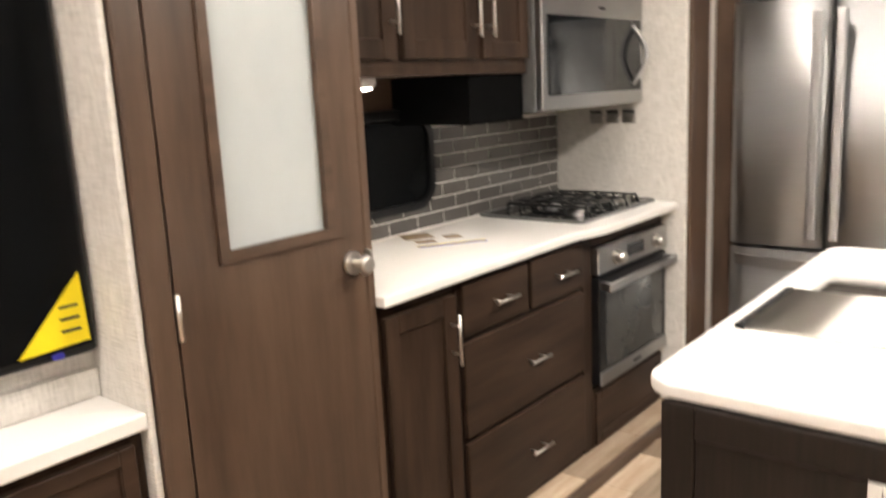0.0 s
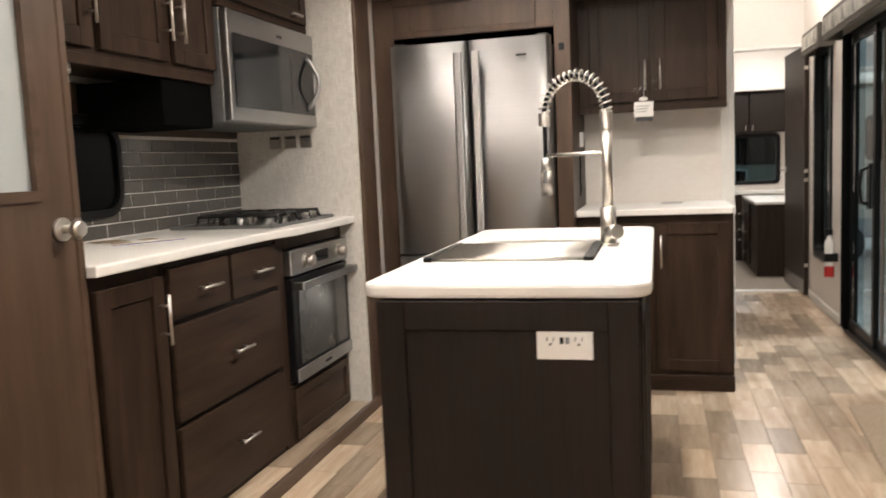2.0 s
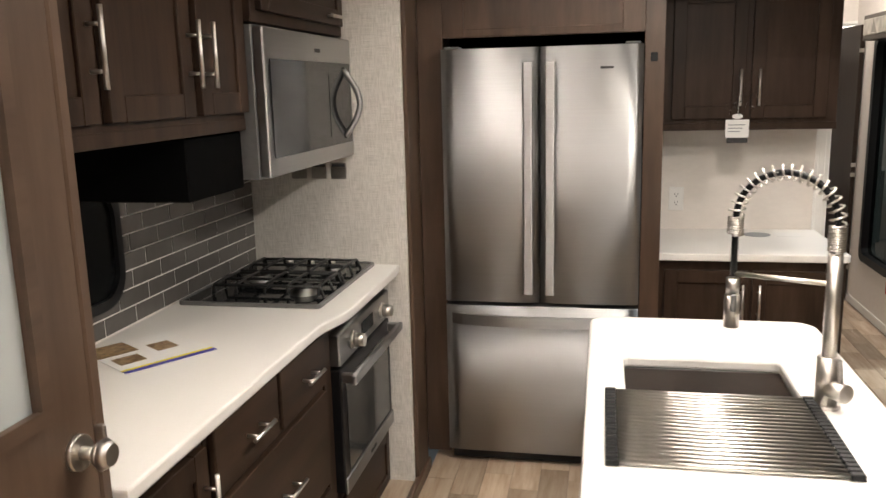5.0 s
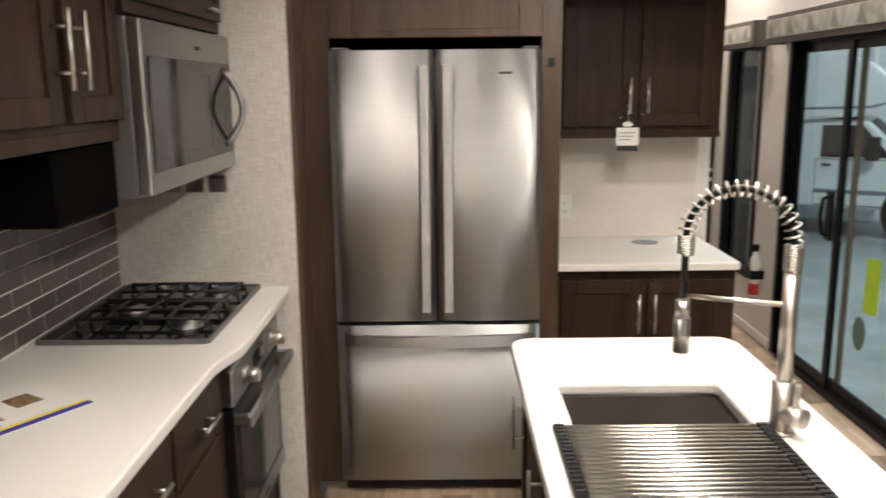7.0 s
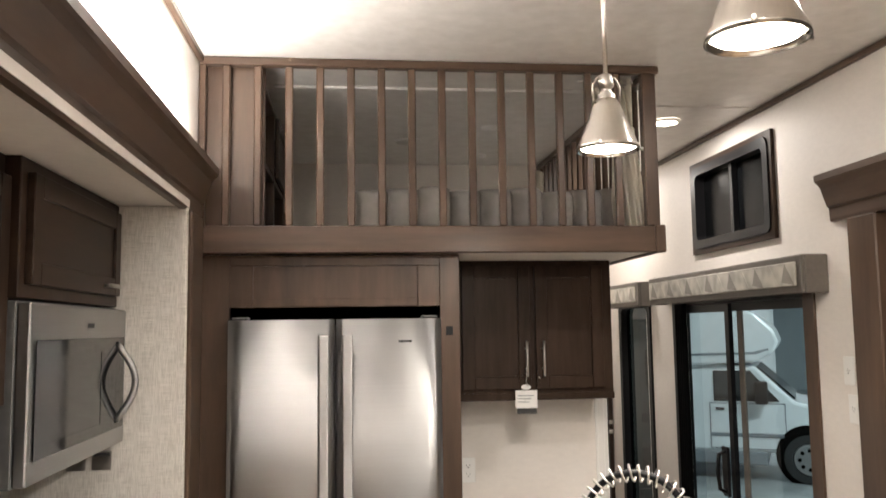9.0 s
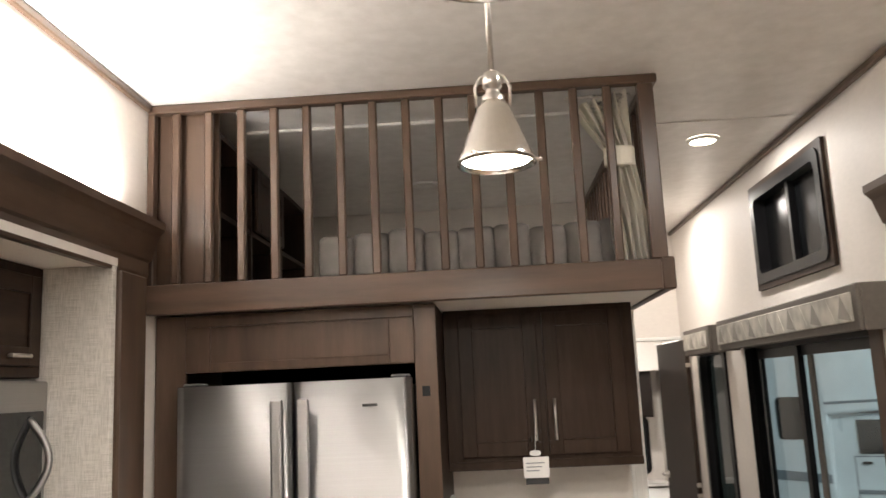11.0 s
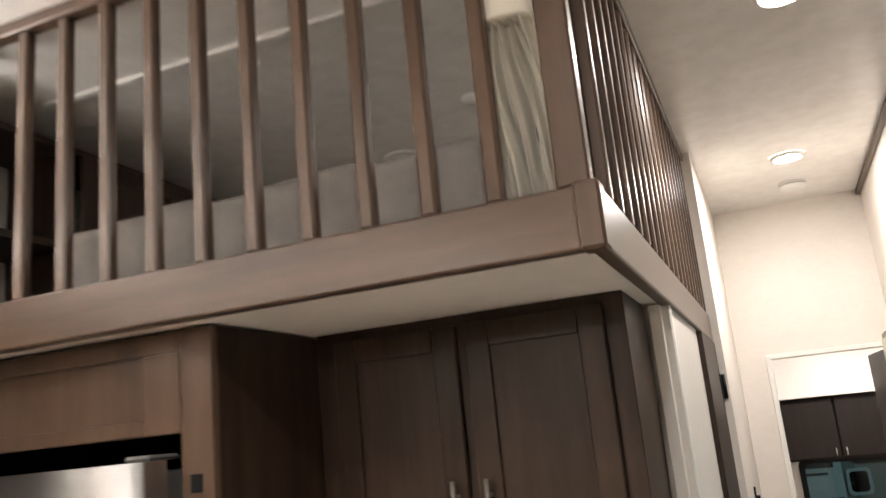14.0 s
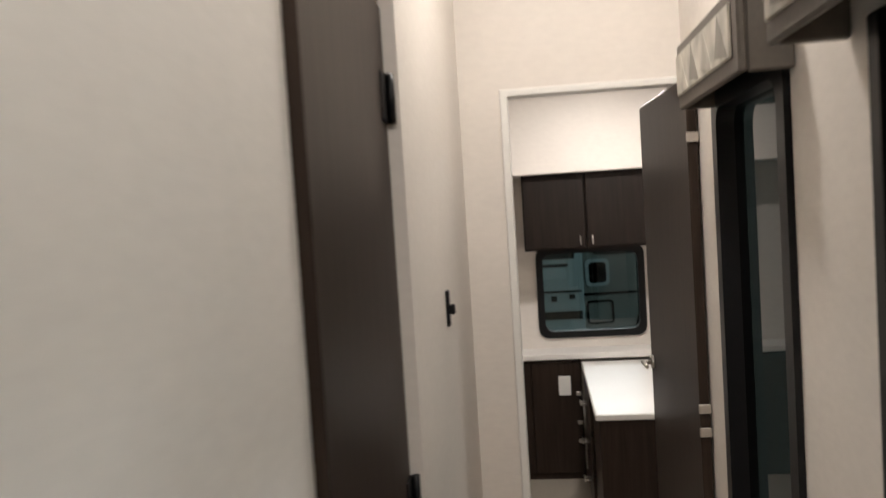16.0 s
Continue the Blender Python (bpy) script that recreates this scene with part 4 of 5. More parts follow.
rod(bm, (fx, fy, IT + 0.045), (fx + 0.028, fy - 0.045, IT + 0.045), 0.021, 20)
tube(bm, [(fx + 0.02, fy - 0.03, IT + 0.06), (fx + 0.01, fy - 0.045, IT + 0.12)], 0.006, 8)
part("lever", bm, NICKEL, fa)
dirx, diry, R = -0.912, 0.41, 0.105
arc = [Vector((fx, fy, IT + 0.345 + 0.06 * k / 6)) for k in range(6)]
for k in range(25):
    a = math.pi * k / 24
    off = R * (1 - math.cos(a))
    arc.append(Vector((fx + dirx * off, fy + diry * off, IT + 0.405 + R * math.sin(a))))
for k in range(1, 3):
    arc.append(Vector((fx + dirx * 2 * R, fy + diry * 2 * R, IT + 0.405 - 0.02 * k)))
part("hose", tube(bmesh.new(), arc + [Vector((fx + dirx * 2 * R, fy + diry * 2 * R, IT + 0.27))], 0.0075, 8), BLACK, fa, "black rubber hose")
lengths = [0]
for a, b in zip(arc, arc[1:]):
    lengths.append(lengths[-1] + (b - a).length)


def along(s):
    for i in range(len(arc) - 1):
        if s <= lengths[i + 1]:
            f = (s - lengths[i]) / (lengths[i + 1] - lengths[i])
            return arc[i].lerp(arc[i + 1], f), (arc[i + 1] - arc[i]).normalized()
    return arc[-1], (arc[-1] - arc[-2]).normalized()


side = Vector((-diry, dirx, 0)).normalized()


def coil(s0, s1, turns, r, wire):
    pts = []
    n = int(turns * 12)
    for k in range(n + 1):
        p, d = along(s0 + (s1 - s0) * k / n)
        u = d.cross(side).normalized()
        a = 2 * math.pi * turns * k / n
        pts.append(p + r * (math.cos(a) * side + math.sin(a) * u))
    return tube(bmesh.new(), pts, wire, 5)


L = lengths[-1]
part("spring", coil(0.055, L - 0.04, 19, 0.0165, 0.0024), NICKEL, fa, "open steel coil spring")
part("spring", coil(0.0, 0.055, 11, 0.0165, 0.0026), NICKEL, fa, "tight steel coil")
part("spring", coil(L - 0.04, L, 8, 0.0165, 0.0026), NICKEL, fa, "tight steel coil")
hx, hy = fx + dirx * 2 * R, fy + diry * 2 * R
bm = bmesh.new()
rod(bm, (hx, hy, IT + 0.265), (hx, hy, IT + 0.225), 0.0150, 20)
rod(bm, (hx, hy, IT + 0.225), (hx, hy, IT + 0.15), 0.0175, 20)
sp = part("spray_head", bm, NICKEL, fa)
part("button", B(hx - 0.006, hx + 0.006, hy - 0.021, hy - 0.015, IT + 0.19, IT + 0.23, 0.002), STEELD, sp)
part("arm", rod(bmesh.new(), (fx, fy, IT + 0.275), (hx, hy, IT + 0.275), 0.006, 12), NICKEL, fa)

io = plate("island_outlet", 1.198, 0.793, 0.120, 0.084, SOUTH(0, 1.949, 0), "white double socket with test buttons on the island end", [(-0.030, 0), (0.030, 0)])
for k, m2 in ((-1, BLACK), (1, STRIPE)):
    part("button", B(1.198 + 0.006 * k - 0.004, 1.198 + 0.006 * k + 0.004, 1.9405, 1.9432, 0.786, 0.800, 0.0006), m2, io, "small test button")


# pendants
def pendant(x, y):
    th = thing("pendant_light", (x, y, 2.165), "brushed nickel cone pendant lamp, lit", "lamp", "pendants over the island")
    part("stem", rod(bmesh.new(), (x, y, 2.36), (x, y, CEIL - 0.02), 0.006, 12), NICKEL, th)
    part("canopy", lathe(bmesh.new(), (x, y, CEIL), [(0.055, -0.001), (0.055, -0.012), (0.03, -0.025), (0.006, -0.028)], 28), NICKEL, th)
    part("shade", lathe(bmesh.new(), (x, y, 2.165), [(0.020, 0.135), (0.026, 0.132), (0.034, 0.118), (0.074, 0.018), (0.079, 0.010), (0.080, 0.0), (0.076, 0.0), (0.070, 0.018), (0.031, 0.115), (0.02, 0.125)], 40), PENDM, th)
    part("socket", lathe(bmesh.new(), (x, y, 2.165), [(0.006, 0.200), (0.016, 0.195), (0.020, 0.178), (0.020, 0.165), (0.014, 0.160), (0.014, 0.150), (0.022, 0.145), (0.022, 0.130)], 24), NICKEL, th)
    part("yoke", tube(bmesh.new(), [(x - 0.034, y, 2.288), (x - 0.036, y, 2.33), (x - 0.024, y, 2.352), (x, y, 2.362), (x + 0.024, y, 2.352), (x + 0.036, y, 2.33), (x + 0.034, y, 2.288)], 0.0032, 8), NICKEL, th)
    bl = bmesh.new()
    bmesh.ops.create_uvsphere(bl, u_segments=20, v_segments=12, radius=0.024)
    bmesh.ops.translate(bl, verts=bl.verts[:], vec=(x, y, 2.245))
    for f in bl.faces:
        f.smooth = True
    part("bulb", bl, LENSM, th, "glowing bulb")
    part("diffuser", lathe(bmesh.new(), (x, y, 2.165), [(0.068, 0.008), (0.04, 0.006), (0.0005, 0.006)], 32), LENSM, th, "glowing frosted diffuser")
    for a in (0, 120, 240):
        ca, sa = math.cos(radians(a)), math.sin(radians(a))
        part("thumb_screw", rod(bmesh.new(), (x + 0.078 * ca, y + 0.078 * sa, 2.172), (x + 0.092 * ca, y + 0.092 * sa, 2.172), 0.004, 8), NICKEL, th)
    return th


for px, py in PENDANTS:
    pendant(px, py)

for cx, cy in CANS:
    th = thing("ceiling_light", (cx, cy, CEIL), "small round recessed ceiling light, lit; all but the hall pair are added", "lamp", "recessed ceiling lights")
    part("ring", lathe(bmesh.new(), (cx, cy, CEIL), [(0.072, -0.0005), (0.070, -0.010), (0.056, -0.014)], 32), WHITE, th)
    part("lens", lathe(bmesh.new(), (cx, cy, CEIL), [(0.056, -0.012), (0.03, -0.014), (0.0005, -0.015)], 32), LENSM, th, "glowing lens")
th = thing("smoke_detector", (2.235, 7.03, CEIL), "round white smoke detector on the ceiling", "detector")
part("body", lathe(bmesh.new(), (2.235, 7.03, CEIL), [(0.06, -0.001), (0.06, -0.018), (0.045, -0.032), (0.0005, -0.034)], 28), WHITE, th)
part("vent", lathe(bmesh.new(), (2.235, 7.03, CEIL), [(0.0605, -0.010), (0.0605, -0.014)], 28), STRIPE, th)
led = thing("led_strip", (0.045, 1.5, 2.36), "lit strip light on top of the wooden crown", "lamp")
part("strip", B(0.030, 0.055, -0.9, 3.95, 2.332, 2.340, 0), LEDM, led)

# ---------------------------------------------------------------- loft
LZ = 2.020
bmx = bmesh.new()
box(bmx, 0.0, 1.80, 4.195, 6.20, LZ + 0.004, 2.095)
structure("loft_deck", bmx, WALL, "white underside of the sleeping loft")
lf = thing("loft_railing", (0.9, 4.18, LZ), "stained wood railing round the sleeping loft", "railing")
part("front_beam", B(0.004, 1.775, 4.160, 4.194, LZ - 0.004, 2.120, 0.005, 2), MAPLEH, lf)
part("corner_block", B(1.772, 1.815, 4.152, 4.200, LZ - 0.006, 2.124, 0.005), MAPLE, lf)
part("side_beam", B(1.782, 1.812, 4.200, 6.212, LZ - 0.004, 2.120, 0.005, 2), MAPLEH, lf)
part("top_rail", B(0.004, 1.815, 4.165, 4.205, CEIL - 0.034, CEIL - 0.002, 0.004), MAPLEH, lf)
part("top_rail", B(1.776, 1.815, 4.205, 6.212, CEIL - 0.034, CEIL - 0.002, 0.004), MAPLEH, lf)
part("corner_post", B(1.745, 1.800, 4.168, 4.206, 2.120, CEIL - 0.034, 0.004), MAPLE, lf)
part("wall_post", B(0.004, 0.028, 4.168, 4.206, 2.120, CEIL - 0.034, 0.003), MAPLE, lf)
for k in range(14):
    bx_ = 0.104 + 0.1182 * k
    part("baluster", B(bx_ - 0.015, bx_ + 0.015, 4.172, 4.200, 2.120, CEIL - 0.034, 0.005), MAPLE, lf)
for k in range(18):
    by_ = 4.305 + 0.108 * k
    part("baluster", B(1.783, 1.810, by_ - 0.014, by_ + 0.014, 2.120, CEIL - 0.034, 0.005), MAPLE, lf)

wd = thing("loft_wardrobe", (0.13, 5.0, 2.1), "dark wood wardrobe with open shelves in the loft", "wardrobe")
part("front_panel", B(0.006, 0.245, 4.225, 4.245, 2.096, CEIL - 0.004, 0.002), MAPLE, wd)
part("top_board", B(0.006, 0.245, 4.245, 5.6, 2.66, 2.68, 0), WOODH, wd)
part("shelf", B(0.006, 0.240, 4.245, 5.6, 2.37, 2.39, 0), WOODH, wd)
for yy in (4.62, 4.64 + 0.45, 5.58):
    part("divider", B(0.006, 0.243, yy, yy + 0.02, 2.096, 2.66, 0), WOOD, wd)
part("door", shaker(0.43, 0.27, EAST(0.245, 4.66, 2.392), 0.05, 0.016), WOOD, wd)
part("bottom_board", B(0.006, 0.243, 4.245, 5.6, 2.096, 2.11, 0), WOODH, wd)


def cushion(x0, x1, y0, y1, z0, z1, seed):
    t = bmesh.new()
    box(t, x0, x1, y0, y1, z0, z1, 0)
    bmesh.ops.subdivide_edges(t, edges=t.edges[:], cuts=10, use_grid_fill=True)
    cx, cy, cz = (x0 + x1) / 2, (y0 + y1) / 2, (z0 + z1) / 2
    for v in t.verts:
        ux, uz = abs(v.co.x - cx) / ((x1 - x0) / 2), abs(v.co.z - cz) / ((z1 - z0) / 2)
        uy = abs(v.co.y - cy) / ((y1 - y0) / 2)
        v.co.z -= (v.co.z - cz) * 0.06 * ux ** 6 + (v.co.z - cz) * 0.12 * uy ** 6
        v.co.y -= (v.co.y - cy) * 0.05 * uz ** 6
        nv = noise.noise(Vector((v.co.x * 7, v.co.y * 7 + seed, v.co.z * 9)))
        v.co.y += 0.012 * nv * uy
        v.co.y -= (v.co.y - cy) * 0.02 * ux ** 6
        v.co.z -= (v.co.z - cz) * 0.05 * ux ** 6
        v.co.z += 0.010 * nv
    for f in t.faces:
        f.smooth = True
    return t


bd = thing("mattress_sofa", (1.1, 4.7, 2.1), "grey velvet tri-fold mattress lying in the loft", "mattress")
NCH = 9
for k in range(NCH):
    xa = 0.59 + 1.13 * k / NCH
    part("channel", cushion(xa + 0.001, xa + 1.13 / NCH + 0.004, 4.262 + 0.004 * (k % 2), 5.20, 2.100, 2.292 + 0.007 * (k % 3), 1.0 + 2.3 * k), FABRIC, bd)
part("piping", B(0.60, 1.72, 4.248, 4.261, 2.0965, 2.110, 0.004), WHITE, bd, "white sheet edge under the mattress")
rag = bmesh.new()
rg = random.Random(8)
for k in range(40):
    a = Vector((0.62 + rg.uniform(0, 0.22), 4.75 + rg.uniform(0, 0.2), 2.285 + rg.uniform(0, 0.07)))
    rag.faces.new([rag.verts.new(a + Vector((rg.uniform(-0.05, 0.05), rg.uniform(-0.05, 0.05), rg.uniform(-0.02, 0.03)))) for _ in range(3)])
solo("plastic_wrap", rag, CLEAR, "crumpled clear plastic wrap on the mattress", "plastic wrap")

cu = thing("curtain", (1.64, 4.27, 2.1), "cream printed curtain tied back at the loft corner", "curtain")


def drape(x_mid, y, z0, z1, seed, flare, tie, hang=0.5):
    """A gathered curtain: a fan of folds above the tie, a narrow hanging tail below it."""
    t = bmesh.new()
    nu, nv = 60, 34
    grid = []
    for j in range(nv + 1):
        z = z0 + (z1 - z0) * j / nv
        up = max(0.0, (z - tie) / (z1 - tie))
        down = max(0.0, (tie - z) / (tie - z0))
        w = 0.085 + (flare - 0.085) * up ** 0.9 + 0.055 * hang * 2 * down ** 0.7
        mid = x_mid - 0.30 * flare * up + 0.030 * down
        depth = 0.018 - 0.006 * math.exp(-((z - tie) / 0.06) ** 2)
        row = []
        for i in range(nu + 1):
            s = i / nu - 0.5
            fold = depth * math.sin(s * 34 + seed + 1.6 * down * math.sin(3 * z)) + 0.007 * math.sin(s * 71 + z * 14)
            slip = 0.012 * noise.noise(Vector((s * 5, z * 6, seed)))
            row.append(t.verts.new((mid + s * w + slip, y + fold + slip, z + (0.05 * s * up if up else 0))))
        grid.append(row)
    for j in range(nv):
        for i in range(nu):
            t.faces.new((grid[j][i], grid[j][i + 1], grid[j + 1][i + 1], grid[j + 1][i])).smooth = True
    bmesh.ops.solidify(t, geom=t.faces[:], thickness=0.002)
    return t


part("panel", drape(1.676, 4.238, 2.122, 2.715, 0.4, 0.20, 2.505), CURT, cu)
band = prism(bmesh.new(), [(1.676 + 0.055 * math.cos(radians(a)), 4.238 + 0.032 * math.sin(radians(a))) for a in range(0, 360, 15)], "z", 2.462, 2.535)
bmesh.ops.bevel(band, geom=[e for e in band.edges if abs(e.verts[0].co.z - e.verts[1].co.z) < 1e-5], offset=0.008, segments=2, affect="EDGES", profile=0.5)
part("tie", band, CURT, cu, "cream tie-back band")
part("hooks", tube(bmesh.new(), [(1.50, 4.238, 2.726), (1.73, 4.238, 2.726)], 0.006, 8), NICKEL, cu)
wrap = bmesh.new()
rw = random.Random(14)
for k in range(36):
    a = Vector((1.645 + rw.uniform(-0.06, 0.06), 4.226 + rw.uniform(-0.010, 0.016), 2.695 + rw.uniform(-0.03, 0.028)))
    wrap.faces.new([wrap.verts.new(a + Vector((rw.uniform(-0.03, 0.03), rw.uniform(-0.006, 0.006), rw.uniform(-0.022, 0.022)))) for _ in range(3)])
part("wrapping", wrap, CLEAR, cu, "crumpled clear plastic round the curtain top")
cu2 = thing("curtain", (1.76, 6.05, 2.1), "cream printed curtain gathered at the loft end", "curtain")
t = drape(0.0, 0.0, 2.122, 2.70, 2.1, 0.16, 2.45)
bmesh.ops.transform(t, matrix=pose(1.745, 6.08, 0, 0, 0, 90), verts=t.verts[:])
part("panel", t, CURT, cu2)
vt = thing("ceiling_vent", (0.89, 5.55, CEIL), "round white slatted ceiling vent in the loft", "vent")
part("rim", lathe(bmesh.new(), (0.89, 5.55, CEIL), [(0.075, -0.001), (0.073, -0.010), (0.060, -0.012), (0.058, -0.006)], 32), WHITE, vt)
part("backing", lathe(bmesh.new(), (0.89, 5.55, CEIL), [(0.059, -0.002), (0.0005, -0.002)], 32), MATTE, vt)
for k in range(6):
    yy = 5.55 - 0.045 + 0.018 * k
    hw = math.sqrt(max(0.0005, 0.058 ** 2 - (yy - 5.55) ** 2))
    part("slat", B(0.89 - hw, 0.89 + hw, yy - 0.004, yy + 0.004, CEIL - 0.012, CEIL - 0.006, 0), WHITE, vt)
structure("trim_loft", B(0.25, 1.78, 4.52, 4.55, CEIL - 0.014, CEIL - 0.001, 0.003), CEILM, "pale curtain track across the loft ceiling")
for lx, ly in ((1.3, 5.2), (1.35, 5.9)):
    sd = thing("ceiling_button", (lx, ly, CEIL), "small unlit white ceiling light in the loft", "lamp")
    part("body", lathe(bmesh.new(), (lx, ly, CEIL), [(0.045, -0.001), (0.043, -0.012), (0.0005, -0.016)], 24), WHITE, sd)

# ---------------------------------------------------------------- hall
bdoor = thing("bathroom_door", (1.80, 5.93, 0), "flat dark brown bathroom door in the hall wall", "door")
part("leaf", B(1.785, 1.816, 5.662, 6.205, 0.01, 2.012, 0.003), ESPRESSO, bdoor)
for hz in (0.25, 1.10, 1.845):
    hg = rod(bmesh.new(), (1.826, 6.208, hz - 0.045), (1.826, 6.208, hz + 0.045), 0.007, 10)
    box(hg, 1.816, 1.819, 6.16, 6.208, hz - 0.045, hz + 0.045)
    part("hinge", hg, BLACK, bdoor)
hk = thing("wall_hook", (1.845, 6.73, 1.39), "small black latch on the white wall", "hook")
part("plate", B(1.8402, 1.848, 6.715, 6.745, 1.345, 1.435, 0.002), BLACK, hk)
part("lever", B(1.848, 1.862, 6.715, 6.735, 1.375, 1.40, 0.003), BLACK, hk)

dr = thing("bedroom_door", (2.52, 7.47, 0), "dark brown bedroom door standing open", "door")
bm = B(0, 0.78, -0.015, 0.015, 0.012, DT - 0.01, 0.003)
DM = pose(2.534, FAR - 0.24, 0, 0, 0, 92.6)
bmesh.ops.transform(bm, matrix=DM, verts=bm.verts[:])
leaf = part("leaf", bm, ESPRESSO, dr)
bm = bmesh.new()
rod(bm, (0.7250000000000001, 0.017, 1.0), (0.7250000000000001, 0.026, 1.0), 0.026, 20)
rod(bm, (0.7250000000000001, 0.026, 1.0), (0.7250000000000001, 0.055, 1.0), 0.010, 14)
rod(bm, (0.7350000000000001, 0.055, 1.0), (0.63, 0.058, 1.0), 0.009, 14, 0.007)
bmesh.ops.transform(bm, matrix=DM, verts=bm.verts[:])
part("handle", bm, NICKEL, leaf, "polished lever handle")
for hz in (0.25, 0.93, 1.00, 1.80):
    bm = B(-0.006, 0.004, -0.017, 0.018, hz - 0.014, hz + 0.014, 0.002)
    bmesh.ops.transform(bm, matrix=DM, verts=bm.verts[:])
    part("hinge", bm, NICKEL, leaf)
bm = B(0.02, 0.76, 0.0155, 0.021, 0.02, 0.13, 0.001)
bmesh.ops.transform(bm, matrix=DM, verts=bm.verts[:])
part("kick_plate", bm, STEEL, leaf)


def valance(y0, y1, z0=1.852, z1=2.015, xf=2.455):
    th = thing("window_valance", (W, (y0 + y1) / 2, z0), "taupe box valance with a printed fabric front", "valance")
    bm = bmesh.new()
    box(bm, xf, xf + 0.016, y0, y1, z0, z1, 0.005)
    box(bm, xf + 0.016, W - 0.001, y0, y0 + 0.016, z0, z1, 0.004)
    box(bm, xf + 0.016, W - 0.001, y1 - 0.016, y1, z0, z1, 0.004)
    box(bm, xf + 0.016, W - 0.001, y0 + 0.016, y1 - 0.016, z1 - 0.014, z1, 0)
    part("box", bm, TAUPE, th)
    fb = part("fabric_front", B(xf - 0.007, xf - 0.0005, y0 + 0.04, y1 - 0.02, z0 + 0.032, z1 - 0.028, 0.003), PRINT, th, "cream and grey faceted print")
    n = max(2, int((y1 - y0) / 0.13))
    step = (y1 - y0 - 0.08) / n
    for k in range(n):
        ya = y0 + 0.05 + step * k
        part("print_facet", prism(bmesh.new(), [(ya, z0 + 0.036), (ya + step * 0.8, z0 + 0.05), (ya + step * 0.55, z1 - 0.034)], "x", xf - 0.0082, xf - 0.0072), PRINT2 if k % 2 == 0 else PRINT, fb)
    return th


valance(4.26, 6.02, xf=2.436)
valance(6.27, 6.90)

# patio door
pd = tagged(thing("door_1", (W + 0.02, 5.15, 0), "black-framed sliding glass patio door", "door"), kind="structure")
xa, xb = W - 0.010, W + 0.062
bm = bmesh.new()
box(bm, xa, xb, SL0, SL0 + 0.09, 0, SLT, 0.003)
part("jamb", bm, MAPLE, pd, "dark wood jamb")
part("jamb", B(xa, xb, SL1 - 0.10, SL1, 0, SLT, 0.003), BLACK, pd)
part("head", B(xa, xb, SL0 + 0.09, SL1 - 0.10, SLT - 0.03, SLT, 0.002), BLACK, pd)
part("sill", B(xa - 0.01, xb, SL0 + 0.09, SL1 - 0.10, -0.003, 0.035, 0.004), BLACK, pd)
YA, YM, YB = SL0 + 0.09, 5.255, SL1 - 0.10
for y0, y1, xo in ((YA, YM + 0.02, 0.022), (YM - 0.055, YB, 0.002)):
    fr_ = ring([(y0, 0.036), (y1, 0.036), (y1, SLT - 0.031), (y0, SLT - 0.031)], [(y0 + 0.045, 0.09), (y1 - 0.045, 0.09), (y1 - 0.045, SLT - 0.075), (y0 + 0.045, SLT - 0.075)], "x", W + xo, W + xo + 0.018)
    sash = part("sash", fr_, BLACK, pd)
    gl = part("pane", quad([(W + xo + 0.008, y0 + 0.04, 0.085), (W + xo + 0.008, y0 + 0.04, SLT - 0.07), (W + xo + 0.008, y1 - 0.04, SLT - 0.07), (W + xo + 0.008, y1 - 0.04, 0.085)]), GLASS, sash)
    gl.visible_shadow = False
bm = bmesh.new()
tube(bm, [(W + 0.002, 5.285, 0.84), (W - 0.045, 5.285, 0.86), (W - 0.055, 5.285, 0.95), (W - 0.045, 5.285, 1.04), (W + 0.002, 5.285, 1.06)], 0.011, 8)
box(bm, W - 0.012, W + 0.004, 5.255, 5.325, 0.82, 1.08, 0.004)
part("handle", bm, BLACK, pd, "black pull handle")
part("grey_stile", B(W + 0.024, W + 0.036, 5.10, 5.15, 0.09, SLT - 0.075, 0.002), TAUPE, pd)
cd = thing("door_curtain", (W, 5.8, 0.05), "black pleated shade folded beside the patio door", "curtain")
bm = bmesh.new()
for k in range(4):
    box(bm, W - 0.046, W - 0.012, 5.70 + 0.028 * k, 5.722 + 0.028 * k, 0.04, SLT - 0.02, 0.004)
part("pleats", bm, MATTE, cd)
for nm, b_, m2, lb in (("door_sticker", prism(bmesh.new(), [(4.80, 0.545), (4.93, 0.53), (4.93, 0.80), (4.80, 0.815)], "x", W + 0.0262, W + 0.0276), LIME, "lime green sticker on the patio door glass"),
                       ("door_sticker", prism(bmesh.new(), [(4.95 + 0.06 * math.cos(radians(a)), 0.415 + 0.085 * math.sin(radians(a))) for a in range(0, 360, 12)], "x", W + 0.0262, W + 0.0276), GREYDISC, "grey-green oval sticker on the patio door glass")):
    solo(nm, b_, m2, lb, "sticker")

# tall narrow window and upper window
wn = tagged(thing("window_2", (W, 6.68, 0.4), "tall narrow dark window with rounded black frame", "window"), kind="structure")
part("window_frame", ring(rounded(NW0, NW1, NWB, NWT, 0.07), rounded(NW0 + 0.05, NW1 - 0.05, NWB + 0.05, NWT - 0.05, 0.05), "x", W - 0.014, W + 0.055), BLACK, wn)
part("pane", quad([(W + 0.032, NW0 + 0.04, NWB + 0.04), (W + 0.032, NW0 + 0.04, NWT - 0.04), (W + 0.032, NW1 - 0.04, NWT - 0.04), (W + 0.032, NW1 - 0.04, NWB + 0.04)]), TINT, wn)
part("mullion", B(W + 0.016, W + 0.029, 6.42, 6.45, NWB + 0.05, NWT - 0.05, 0), WHITE, wn, "pale upright strip behind the glass")
